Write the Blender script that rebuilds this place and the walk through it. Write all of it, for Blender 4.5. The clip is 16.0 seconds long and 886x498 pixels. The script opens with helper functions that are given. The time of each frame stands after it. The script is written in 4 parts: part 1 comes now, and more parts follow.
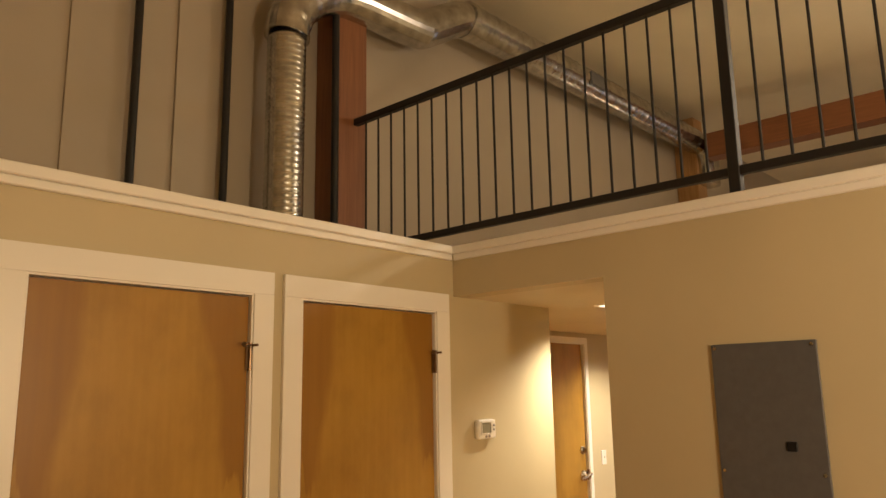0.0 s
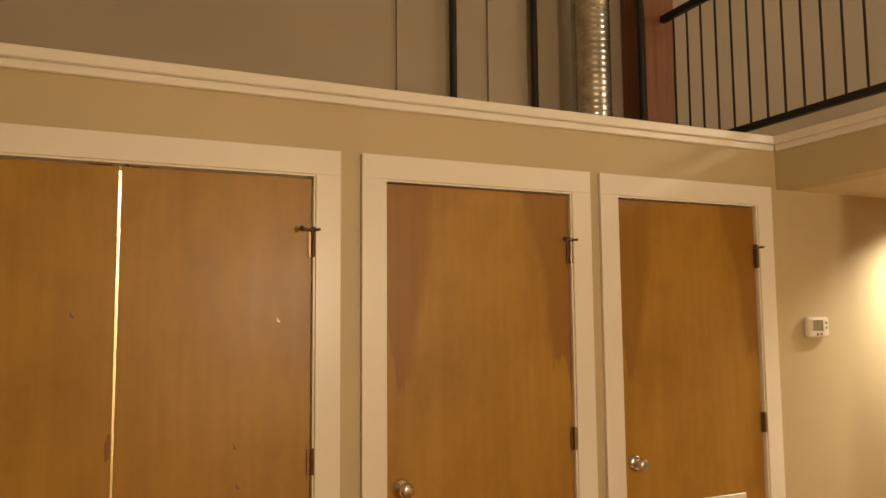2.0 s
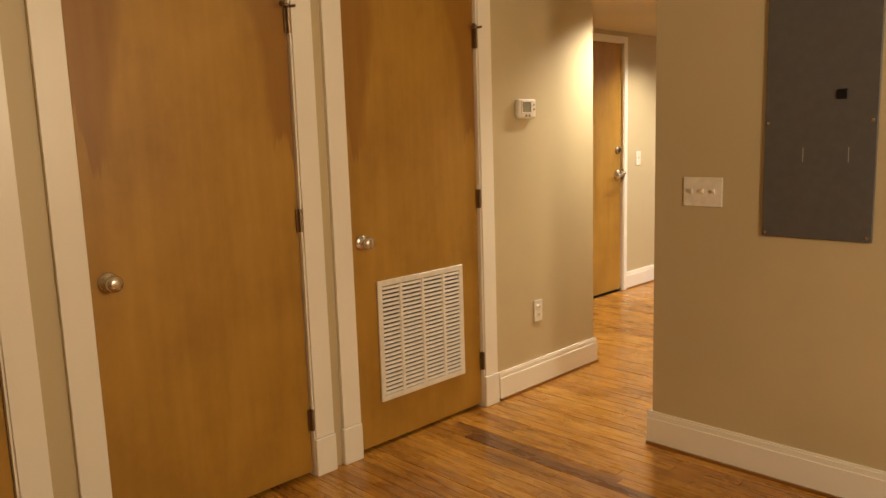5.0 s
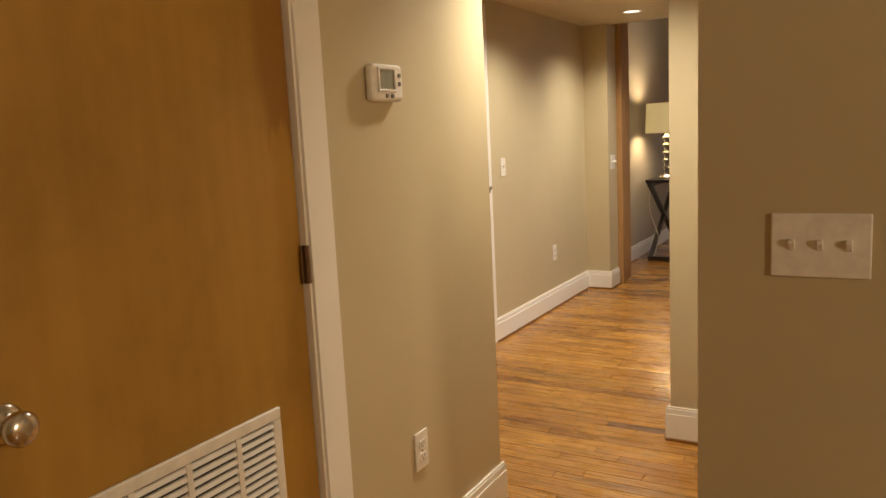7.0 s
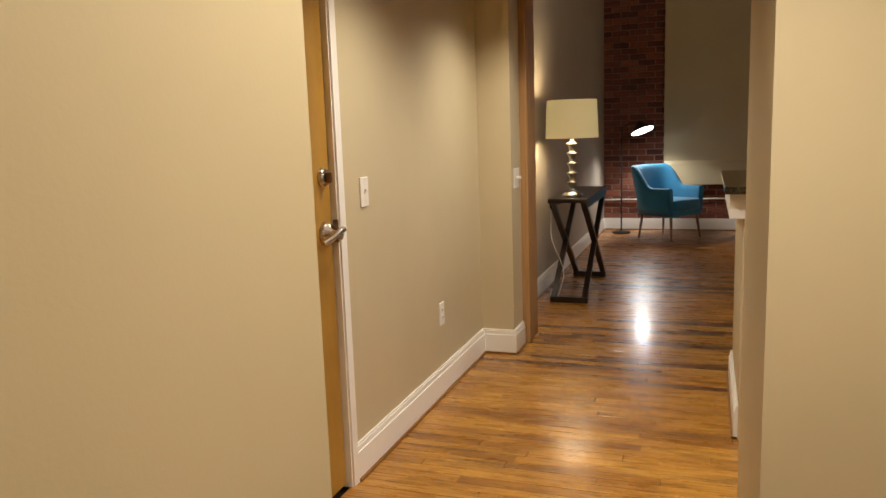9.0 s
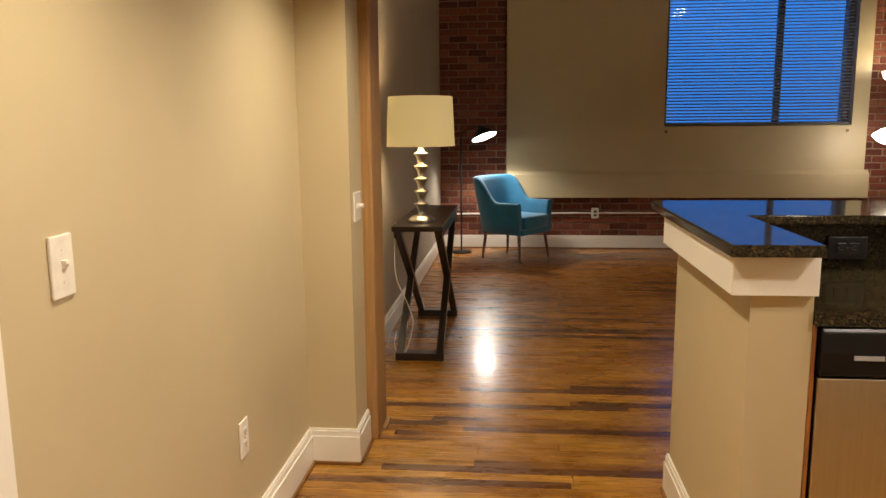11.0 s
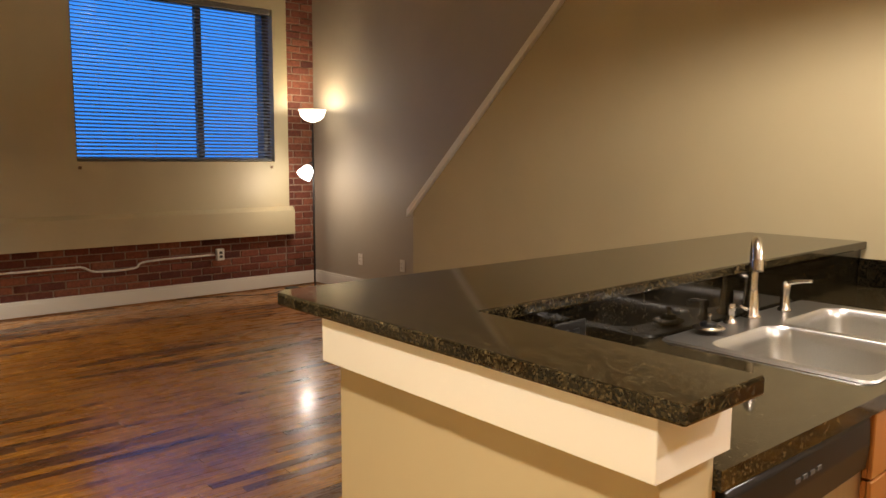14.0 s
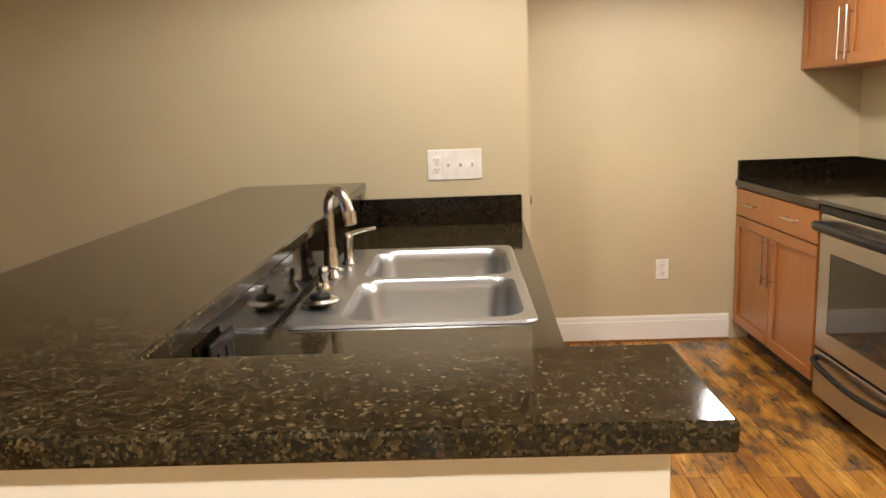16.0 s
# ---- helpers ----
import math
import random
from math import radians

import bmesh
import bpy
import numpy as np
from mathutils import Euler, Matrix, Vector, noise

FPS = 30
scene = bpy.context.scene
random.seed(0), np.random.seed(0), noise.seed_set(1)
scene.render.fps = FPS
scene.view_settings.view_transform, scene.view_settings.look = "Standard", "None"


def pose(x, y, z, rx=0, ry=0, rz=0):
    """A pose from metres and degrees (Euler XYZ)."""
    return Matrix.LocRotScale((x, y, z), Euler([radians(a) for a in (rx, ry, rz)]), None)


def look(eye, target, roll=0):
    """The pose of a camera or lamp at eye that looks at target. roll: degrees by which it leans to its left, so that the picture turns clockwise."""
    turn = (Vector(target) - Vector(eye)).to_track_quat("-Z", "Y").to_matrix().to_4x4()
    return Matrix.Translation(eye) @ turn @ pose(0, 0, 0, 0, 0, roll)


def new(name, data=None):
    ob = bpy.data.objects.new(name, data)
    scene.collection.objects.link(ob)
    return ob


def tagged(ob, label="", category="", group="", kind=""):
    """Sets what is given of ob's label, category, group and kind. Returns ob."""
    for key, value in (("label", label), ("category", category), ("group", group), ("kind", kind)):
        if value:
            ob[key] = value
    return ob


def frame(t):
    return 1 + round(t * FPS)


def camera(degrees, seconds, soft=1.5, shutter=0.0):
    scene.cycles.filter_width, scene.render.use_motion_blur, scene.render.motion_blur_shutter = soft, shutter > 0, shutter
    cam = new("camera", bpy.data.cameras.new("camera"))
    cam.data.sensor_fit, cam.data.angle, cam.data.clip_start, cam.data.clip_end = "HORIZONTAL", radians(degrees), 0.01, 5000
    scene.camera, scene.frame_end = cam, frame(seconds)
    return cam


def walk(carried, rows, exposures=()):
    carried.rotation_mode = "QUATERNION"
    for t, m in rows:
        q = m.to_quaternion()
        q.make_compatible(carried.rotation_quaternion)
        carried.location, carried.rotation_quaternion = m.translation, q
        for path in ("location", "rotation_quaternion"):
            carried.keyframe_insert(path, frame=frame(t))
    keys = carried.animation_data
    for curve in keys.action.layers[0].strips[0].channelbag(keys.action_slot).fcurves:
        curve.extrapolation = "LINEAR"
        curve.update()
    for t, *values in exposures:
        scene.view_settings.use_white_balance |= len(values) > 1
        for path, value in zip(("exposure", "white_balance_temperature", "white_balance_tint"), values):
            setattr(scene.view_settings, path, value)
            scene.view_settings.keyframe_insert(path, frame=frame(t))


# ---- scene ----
cam = camera(61.0, 16.0)
PATH = [
    (0, (2.505, -2.804, 1.658), (1.178, -1.356, 2.035), -1.0),
    (0.5, (2.502, -2.836, 1.606), (0.985, -1.587, 1.977), -1.5),
    (1, (2.592, -2.814, 1.603), (0.885, -1.826, 1.933), -1.0),
    (1.5, (2.591, -2.843, 1.59), (0.807, -1.976, 1.85), -0.7),
    (2, (2.604, -2.909, 1.544), (0.785, -2.098, 1.722), -0.5),
    (2.5, (2.656, -2.986, 1.494), (0.825, -2.186, 1.574), -0.4),
    (3, (2.689, -3.031, 1.464), (0.872, -2.195, 1.436), -0.7),
    (3.5, (2.676, -3.074, 1.413), (0.903, -2.157, 1.281), -1.3),
    (4, (2.693, -3.065, 1.391), (0.995, -2.034, 1.162), -2.0),
    (4.5, (2.638, -2.995, 1.378), (1.102, -1.748, 1.086), -2.1),
    (6.8, (1.278, -1.646, 1.334), (0.198, 0.013, 1.052), -2.6),
    (7, (1.160, -1.483, 1.334), (0.158, 0.226, 1.033), -2.9),
    (7.5, (0.906, -1.054, 1.319), (0.013, 0.712, 1.021), -3.5),
    (8, (0.680, -0.600, 1.318), (-0.158, 1.195, 1.012), -3.2),
    (8.2, (0.579, -0.430, 1.328), (-0.196, 1.390, 1.024), -3.4),
    (10.3, (0.109, 1.252, 1.334), (-0.421, 3.154, 1.014), -0.1),
    (10.5, (0.056, 1.375, 1.332), (-0.41, 3.293, 1.013), -0.3),
    (11, (-0.121, 1.636, 1.352), (-0.307, 3.602, 1.033), -0.5),
    (11.5, (-0.244, 1.876, 1.364), (-0.254, 3.85, 1.037), -0.2),
    (12, (-0.345, 2.137, 1.382), (-0.108, 4.095, 1.053), -0.2),
    (12.5, (-0.484, 2.357, 1.396), (0.038, 4.259, 1.061), -0.8),
    (13, (-0.539, 2.576, 1.394), (0.186, 4.412, 1.074), -0.9),
    (13.5, (-0.511, 2.791, 1.422), (0.437, 4.537, 1.192), 0.2),
    (14, (-0.462, 2.926, 1.39), (0.846, 4.42, 1.149), 0.3),
    (14.5, (-0.434, 3.113, 1.372), (1.172, 4.266, 1.068), -0.7),
    (15, (-0.363, 3.281, 1.342), (1.416, 4.121, 0.984), -1.0),
    (15.5, (-0.273, 3.464, 1.353), (1.632, 3.962, 1.004), -0.9),
    (16, (-0.215, 3.648, 1.343), (1.75, 3.707, 0.978), -2.2),
]
walk(cam, [(t, look(eye, target, roll)) for t, eye, target, roll in PATH],
     [(0, 0.0, 6500, 10), (4.5, 0.0, 6400, 10), (6.8, -0.5, 6100, 10), (7.5, -0.5, 5900, 10), (8.2, -0.7, 5700, 10), (10.3, -0.55, 6400, 10), (11, -0.45, 6500, 10),
      (11.5, -0.35, 6500, 10), (12.5, -0.05, 6500, 10), (14.5, 0.0, 6400, 10), (16, 0.0, 5700, 10)])

# ---------------------------------------------------------------- light
world = bpy.data.worlds.new("dusk")
scene.world = world
world.use_nodes = True
world.node_tree.nodes["Background"].inputs[0].default_value = (0.03, 0.10, 0.32, 1)
world.node_tree.nodes["Background"].inputs[1].default_value = 0.25
WARM = (1.0, 0.84, 0.61)


def point_lamp(name, loc, watts, color=WARM, radius=0.05):
    data = bpy.data.lights.new(name, "POINT")
    data.energy, data.color, data.shadow_soft_size = watts, color, radius
    ob = new(name, data)
    ob.location = loc
    return ob


def spot_lamp(name, loc, target, watts, color=WARM, angle=120, blend=0.8, radius=0.05):
    data = bpy.data.lights.new(name, "SPOT")
    data.energy, data.color, data.shadow_soft_size = watts, color, radius
    data.spot_size, data.spot_blend = radians(angle), blend
    ob = new(name, data)
    ob.matrix_world = look(loc, target)
    return ob


HALL_LIGHTS = [(0.31, 0.98), (-0.43, 2.82), (-0.41, 4.02)]
# the kitchen ceiling lights are added, unseen, spaced to brighten sink and stair wall
ADDED_KITCHEN_LIGHTS = [(1.55, 3.80), (1.35, 2.60), (2.75, 2.60)]
for (x, y), watts in zip(HALL_LIGHTS, (142, 80, 90)):
    spot_lamp("downlight_bulb", (x, y, 2.10), (x, y, 0), watts, (1.0, 0.848, 0.63), 138, 1.0, 0.04)
for x, y in ADDED_KITCHEN_LIGHTS:
    spot_lamp("downlight_bulb", (x, y, 2.10), (x, y, 0), 72, (1, 0.865, 0.73), 176, 0.35, 0.06)
# added bedroom light, source unknown; brightens the closet front and panel wall
point_lamp("bedroom_bulb", (3.9, -1.55, 1.75), 152, (1, 0.775, 0.52), 0.20)
# added light without a fixture, lifts the loft and the upper living room
point_lamp("loft_bulb", (3.2, 2.6, 3.6), 82, (1, 0.82, 0.62), 0.12)
point_lamp("table_lamp_bulb", (-0.665, 6.06, 1.38), 31, (1, 0.80, 0.52), 0.11)
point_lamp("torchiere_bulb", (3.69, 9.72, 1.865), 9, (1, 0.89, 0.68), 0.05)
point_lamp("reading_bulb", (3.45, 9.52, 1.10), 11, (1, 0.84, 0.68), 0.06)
spot_lamp("arc_lamp_bulb", (-0.43, 9.66, 1.24), (-0.25, 9.35, 0.0), 115, (1, 0.92, 0.80), 140, 0.5, 0.09)
point_lamp("closet_bulb", (-0.5, -2.87, 2.1), 70, (1, 0.85, 0.55), 0.04)

# ---------------------------------------------------------------- materials


class Nodes:
    """A material with its node tree and short ways to add nodes."""

    def __init__(self, name):
        self.mat = bpy.data.materials.new(name)
        self.mat.use_nodes = True
        self.t = self.mat.node_tree
        self.bsdf = self.t.nodes["Principled BSDF"]
        self.co = self.t.nodes.new("ShaderNodeTexCoord").outputs["Object"]

    def add(self, kind, **kw):
        n = self.t.nodes.new(kind)
        for k, v in kw.items():
            n.inputs[k.replace("_", " ")].default_value = v
        return n

    def link(self, a, b):
        self.t.links.new(a, b)

    def mapped(self, scale, src=None):
        m = self.add("ShaderNodeMapping")
        m.inputs["Scale"].default_value = scale
        self.link(src or self.co, m.inputs["Vector"])
        return m.outputs[0]

    def noise(self, scale, detail=4.0, stretch=(1, 1, 1), rough=0.55, src=None):
        n = self.add("ShaderNodeTexNoise", Scale=scale, Detail=detail, Roughness=rough)
        self.link(self.mapped(stretch, src), n.inputs["Vector"])
        return n.outputs["Fac"]

    def ramp(self, fac, stops):
        r = self.t.nodes.new("ShaderNodeValToRGB")
        e = r.color_ramp.elements
        while len(e) < len(stops):
            e.new(0.5)
        for el, (p, c) in zip(e, stops):
            el.position = p
            el.color = (*c, 1) if len(c) == 3 else c
        self.link(fac, r.inputs[0])
        return r.outputs[0]

    def mix(self, fac, a, b, how="MIX"):
        m = self.t.nodes.new("ShaderNodeMix")
        m.data_type, m.blend_type = "RGBA", how
        for v, i in ((fac, 0), (a, 6), (b, 7)):
            if isinstance(v, (int, float)):
                m.inputs[i].default_value = v
            elif isinstance(v, tuple):
                m.inputs[i].default_value = (*v, 1)
            else:
                self.link(v, m.inputs[i])
        return m.outputs[2]

    def math(self, op, a, b=0.0):
        m = self.t.nodes.new("ShaderNodeMath")
        m.operation = op
        for v, i in ((a, 0), (b, 1)):
            if isinstance(v, (int, float)):
                m.inputs[i].default_value = v
            else:
                self.link(v, m.inputs[i])
        return m.outputs[0]

    def xyz(self):
        s = self.t.nodes.new("ShaderNodeSeparateXYZ")
        self.link(self.co, s.inputs[0])
        return s.outputs

    def bump(self, height, strength=0.2, dist=0.002):
        b = self.add("ShaderNodeBump", Strength=strength, Distance=dist)
        self.link(height, b.inputs["Height"])
        self.link(b.outputs[0], self.bsdf.inputs["Normal"])

    def done(self, color=None, rough=0.5, metal=0.0, **kw):
        b = self.bsdf
        if isinstance(color, tuple):
            b.inputs["Base Color"].default_value = (*color, 1)
        elif color is not None:
            self.link(color, b.inputs["Base Color"])
        if isinstance(rough, (int, float)):
            b.inputs["Roughness"].default_value = rough
        else:
            self.link(rough, b.inputs["Roughness"])
        b.inputs["Metallic"].default_value = metal
        for k, v in kw.items():
            b.inputs[k.replace("_", " ")].default_value = v
        return self.mat


def paint(name, color, rough=0.6, vary=0.06, grain=220.0, strength=0.12):
    n = Nodes(name)
    dark = tuple(c * (1 - vary) for c in color)
    light = tuple(min(1, c * (1 + vary)) for c in color)
    col = n.ramp(n.noise(1.3, 5), [(0.3, dark), (0.7, light)])
    n.bump(n.noise(grain, 3), strength, 0.001)
    return n.done(col, rough)


def plain(name, color, rough=0.4, metal=0.0, vary=0.08, scale=30.0, **kw):
    n = Nodes(name)
    col = n.ramp(n.noise(scale, 3), [(0.3, tuple(c * (1 - vary) for c in color)), (0.7, tuple(min(1, c * (1 + vary)) for c in color))])
    return n.done(col, rough, metal, **kw)


def glow(name, color, strength):
    n = Nodes(name)
    return n.done(color, 0.5, 0, Emission_Color=(*color, 1), Emission_Strength=strength)


M_WALL = paint("tan_wall_paint", (0.548, 0.466, 0.290), 0.5)
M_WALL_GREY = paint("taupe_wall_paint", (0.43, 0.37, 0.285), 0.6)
M_CEIL = paint("ceiling_paint", (0.68, 0.60, 0.44), 0.7)
M_TRIM = paint("white_trim_paint", (0.87, 0.84, 0.765), 0.32, 0.03, 90, 0.08)
M_PLASTIC = plain("white_plastic", (0.80, 0.76, 0.68), 0.35)
M_ENAMEL = plain("glossy_white_enamel", (0.82, 0.80, 0.77), 0.16, 0, 0.03)
M_SLOT = plain("dark_slot", (0.05, 0.045, 0.04), 0.6)
M_PANEL = plain("grey_panel_enamel", (0.10, 0.10, 0.105), 0.42)
M_BLACK = plain("black_steel", (0.009, 0.008, 0.008), 0.5, 0.0)
M_BLACKP = plain("black_plastic", (0.010, 0.010, 0.011), 0.30, Specular_IOR_Level=0.25)
M_BRONZE = plain("dark_bronze", (0.22, 0.14, 0.08), 0.35, 0.9)
M_BULB = glow("lit_glass", (1.0, 0.88, 0.68), 3.6)
M_BULB_WHITE = glow("lit_white_glass", (1.0, 0.95, 0.88), 12.0)
M_DUSK = glow("dusk_sky", (0.028, 0.185, 0.62), 1.6)


def brushed(name, color, rough, axis):
    n = Nodes(name)
    st = [300.0, 300.0, 300.0]
    st[axis] = 3.0
    f = n.noise(1.0, 3, tuple(st))
    col = n.ramp(f, [(0.2, tuple(c * 0.85 for c in color)), (0.8, color)])
    n.bump(f, 0.08, 0.0005)
    return n.done(col, rough, 1.0)


M_STEEL = brushed("brushed_steel", (0.62, 0.60, 0.56), 0.28, 2)
M_SINK = brushed("sink_steel", (0.50, 0.50, 0.49), 0.34, 0)
M_PEWTER = plain("polished_pewter", (0.46, 0.45, 0.42), 0.28, 1.0)
M_NICKEL = plain("satin_nickel", (0.62, 0.57, 0.50), 0.22, 1.0)
M_GALV = plain("galvanised_sheet", (0.52, 0.51, 0.49), 0.24, 1.0, 0.25, 14.0)


def veneer(name, figure):
    """Amber birch door leaf: pale arch in the middle, darker heartwood to the sides, fine upright grain."""
    n = Nodes(name)
    x, y, z = n.xyz()
    wob = n.noise(2.2, 4, (1, 1, 0.35))
    side = n.math("ABSOLUTE", x)
    drop = n.math("MULTIPLY", n.math("SUBTRACT", 2.04, z), 0.14)
    lim = n.math("ADD", n.math("ADD", n.math("MULTIPLY", wob, 0.26), 0.06), drop)
    over = n.math("MULTIPLY", n.math("SUBTRACT", side, lim), 28.0)
    high = n.math("MULTIPLY", n.math("SUBTRACT", z, n.math("ADD", n.math("MULTIPLY", n.noise(9.0, 3, (1.5, 1, 0.12)), 0.9), 0.86)), 30.0)
    arch = n.math("MULTIPLY", n.math("MINIMUM", n.math("MAXIMUM", over, 0.0), 1.0), n.math("MINIMUM", n.math("MAXIMUM", high, 0.0), 1.0))
    grain = n.noise(3.0, 5, (9, 9, 0.5), 0.5)
    base = n.ramp(grain, [(0.2, (0.375, 0.202, 0.026)), (0.5, (0.412, 0.227, 0.031)), (0.8, (0.445, 0.252, 0.039))])
    cloud = n.ramp(n.noise(2.6, 6, (1.2, 1, 0.8), 0.62), [(0.30, (0.76, 0.71, 0.62)), (0.52, (0.97, 0.95, 0.92)), (0.70, (1.08, 1.09, 1.12))])
    col = n.mix(1.0, base, cloud, "MULTIPLY")
    col = n.mix(n.math("MULTIPLY", arch, figure), col, n.mix(1.0, base, (0.66, 0.54, 0.42), "MULTIPLY"))
    n.bump(grain, 0.05, 0.001)
    return n.done(col, n.math("ADD", n.math("MULTIPLY", grain, 0.15), 0.36), 0, Coat_Weight=0.06, Coat_Roughness=0.25)


M_DOOR = veneer("birch_veneer", 0.82)
M_DOOR_PLAIN = veneer("plain_birch_veneer", 0.0)


def plank_wood(name, per_object):
    """Old varnished strip floor: honey to dark brown boards, streaks along the board, worn dark patches."""
    n = Nodes(name)
    if per_object:
        rnd = n.add("ShaderNodeObjectInfo").outputs["Random"]
    else:
        rnd = n.add("ShaderNodeNewGeometry").outputs["Random Per Island"]
    geo = n.add("ShaderNodeNewGeometry").outputs["Position"]
    pos = n.t.nodes.new("ShaderNodeSeparateXYZ")
    n.link(geo, pos.inputs[0])
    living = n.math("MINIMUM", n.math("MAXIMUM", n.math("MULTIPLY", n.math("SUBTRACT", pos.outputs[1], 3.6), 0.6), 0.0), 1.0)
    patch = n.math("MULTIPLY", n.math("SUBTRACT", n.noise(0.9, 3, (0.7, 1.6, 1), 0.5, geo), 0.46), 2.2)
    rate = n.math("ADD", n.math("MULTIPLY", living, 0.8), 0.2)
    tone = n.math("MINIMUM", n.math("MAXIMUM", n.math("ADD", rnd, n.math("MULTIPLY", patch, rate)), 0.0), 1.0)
    shift = n.add("ShaderNodeVectorMath")
    shift.operation = "ADD"
    comb = n.add("ShaderNodeCombineXYZ")
    n.link(n.math("MULTIPLY", rnd, 37.0), comb.inputs[2])
    n.link(geo, shift.inputs[0])
    n.link(comb.outputs[0], shift.inputs[1])
    src = shift.outputs[0]
    board = n.ramp(tone, [(0.0, (0.42, 0.200, 0.030)), (0.3, (0.50, 0.250, 0.038)), (0.6, (0.58, 0.310, 0.052)), (0.84, (0.53, 0.27, 0.042)), (0.94, (0.38, 0.175, 0.028)), (1.0, (0.17, 0.075, 0.024))])
    grain = n.noise(3.0, 7, (2.0, 38, 38), 0.62, src)
    g = n.ramp(grain, [(0.30, (0.36, 0.27, 0.20)), (0.46, (0.80, 0.74, 0.66)), (0.58, (1.0, 0.98, 0.95)), (0.75, (1.18, 1.18, 1.14))])
    col = n.mix(1.0, board, g, "MULTIPLY")
    knots = n.ramp(n.noise(1.0, 5, (3.0, 22, 22), 0.6, src), [(0.62, (0, 0, 0)), (0.74, (1, 1, 1))])
    col = n.mix(n.math("MULTIPLY", knots, 0.7), col, (0.10, 0.050, 0.022))
    # darker and redder with y through the living room, and old stains by the stove
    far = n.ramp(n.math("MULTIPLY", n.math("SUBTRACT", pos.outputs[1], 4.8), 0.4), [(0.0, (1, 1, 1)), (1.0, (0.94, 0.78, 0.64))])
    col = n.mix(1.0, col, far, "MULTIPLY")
    worn = n.ramp(n.noise(2.3, 6, (0.6, 2.4, 1), 0.66, geo), [(0.34, (0.66, 0.56, 0.47)), (0.50, (1.0, 0.98, 0.96)), (0.68, (1.16, 1.18, 1.2))])
    col = n.mix(1.0, col, worn, "MULTIPLY")
    nick = n.ramp(n.noise(2.0, 5, (3.2, 15, 1), 0.7, geo), [(0.66, (0, 0, 0)), (0.71, (1, 1, 1))])
    col = n.mix(n.math("MULTIPLY", nick, 0.75), col, (0.045, 0.024, 0.012))
    st = n.noise(1.4, 6, (0.55, 5.0, 1), 0.62, geo)
    stain = n.ramp(st, [(0.56, (0, 0, 0)), (0.66, (1, 1, 1))])
    col = n.mix(n.math("MULTIPLY", stain, 0.5), col, (0.085, 0.042, 0.022))
    kit = n.ramp(n.noise(4.6, 7, (0.75, 1.5, 1), 0.72, geo), [(0.47, (0, 0, 0)), (0.57, (1, 1, 1))])
    zone = n.math("MULTIPLY", n.math("GREATER_THAN", pos.outputs[0], 2.35), n.math("MULTIPLY", n.math("LESS_THAN", pos.outputs[1], 3.45), n.math("GREATER_THAN", pos.outputs[1], 1.4)))
    col = n.mix(n.math("MULTIPLY", n.math("MULTIPLY", kit, zone), 0.85), col, (0.040, 0.030, 0.024))
    hump = n.math("ADD", n.math("MULTIPLY", grain, 0.3), n.noise(1.0, 3, (1.5, 26, 1), 0.5, src))
    n.bump(hump, 0.26, 0.004)
    rough = n.ramp(n.noise(5.0, 4, (1, 4, 1), 0.6, geo), [(0.3, (0.20,) * 3), (0.7, (0.38,) * 3)])
    return n.done(col, rough, 0, Coat_Weight=0.18, Coat_Roughness=0.12)


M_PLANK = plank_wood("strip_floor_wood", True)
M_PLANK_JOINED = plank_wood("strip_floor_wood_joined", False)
M_UNDER = plain("dark_floor_gap", (0.035, 0.02, 0.012), 0.8)


def wood(name, a, b, axis=2, rough=0.35, coat=0.2):
    n = Nodes(name)
    st = [24.0, 24.0, 24.0]
    st[axis] = 1.2
    g = n.noise(2.5, 6, tuple(st), 0.6)
    col = n.ramp(g, [(0.25, a), (0.75, b)])
    big = n.ramp(n.noise(1.5, 3), [(0.3, (0.84, 0.82, 0.8)), (0.7, (1, 1, 1))])
    n.bump(g, 0.06, 0.001)
    return n.done(n.mix(1.0, col, big, "MULTIPLY"), rough, 0, Coat_Weight=coat, Coat_Roughness=0.2)


M_STAIN = wood("dark_veneer_stain", (0.22, 0.092, 0.018), (0.31, 0.150, 0.024), 2, 0.42, 0.05)
M_CAB = wood("maple_cabinet", (0.36, 0.138, 0.032), (0.46, 0.190, 0.046))
M_POST = wood("old_timber", (0.30, 0.15, 0.05), (0.52, 0.31, 0.12), 2, 0.55, 0.0)
M_POST_RED = wood("red_timber", (0.20, 0.075, 0.028), (0.30, 0.12, 0.045), 2, 0.55, 0.0)
M_BEAM = wood("red_timber_beam", (0.20, 0.075, 0.028), (0.30, 0.12, 0.045), 0, 0.55, 0.0)
M_ESPRESSO = wood("espresso_wood", (0.016, 0.010, 0.008), (0.028, 0.018, 0.013), 2, 0.28, 0.3)
M_SHOE = wood("stained_shoe_strip", (0.20, 0.085, 0.02), (0.32, 0.15, 0.035), 0, 0.4, 0.1)
M_LEG = wood("walnut_leg", (0.12, 0.045, 0.02), (0.18, 0.075, 0.03))


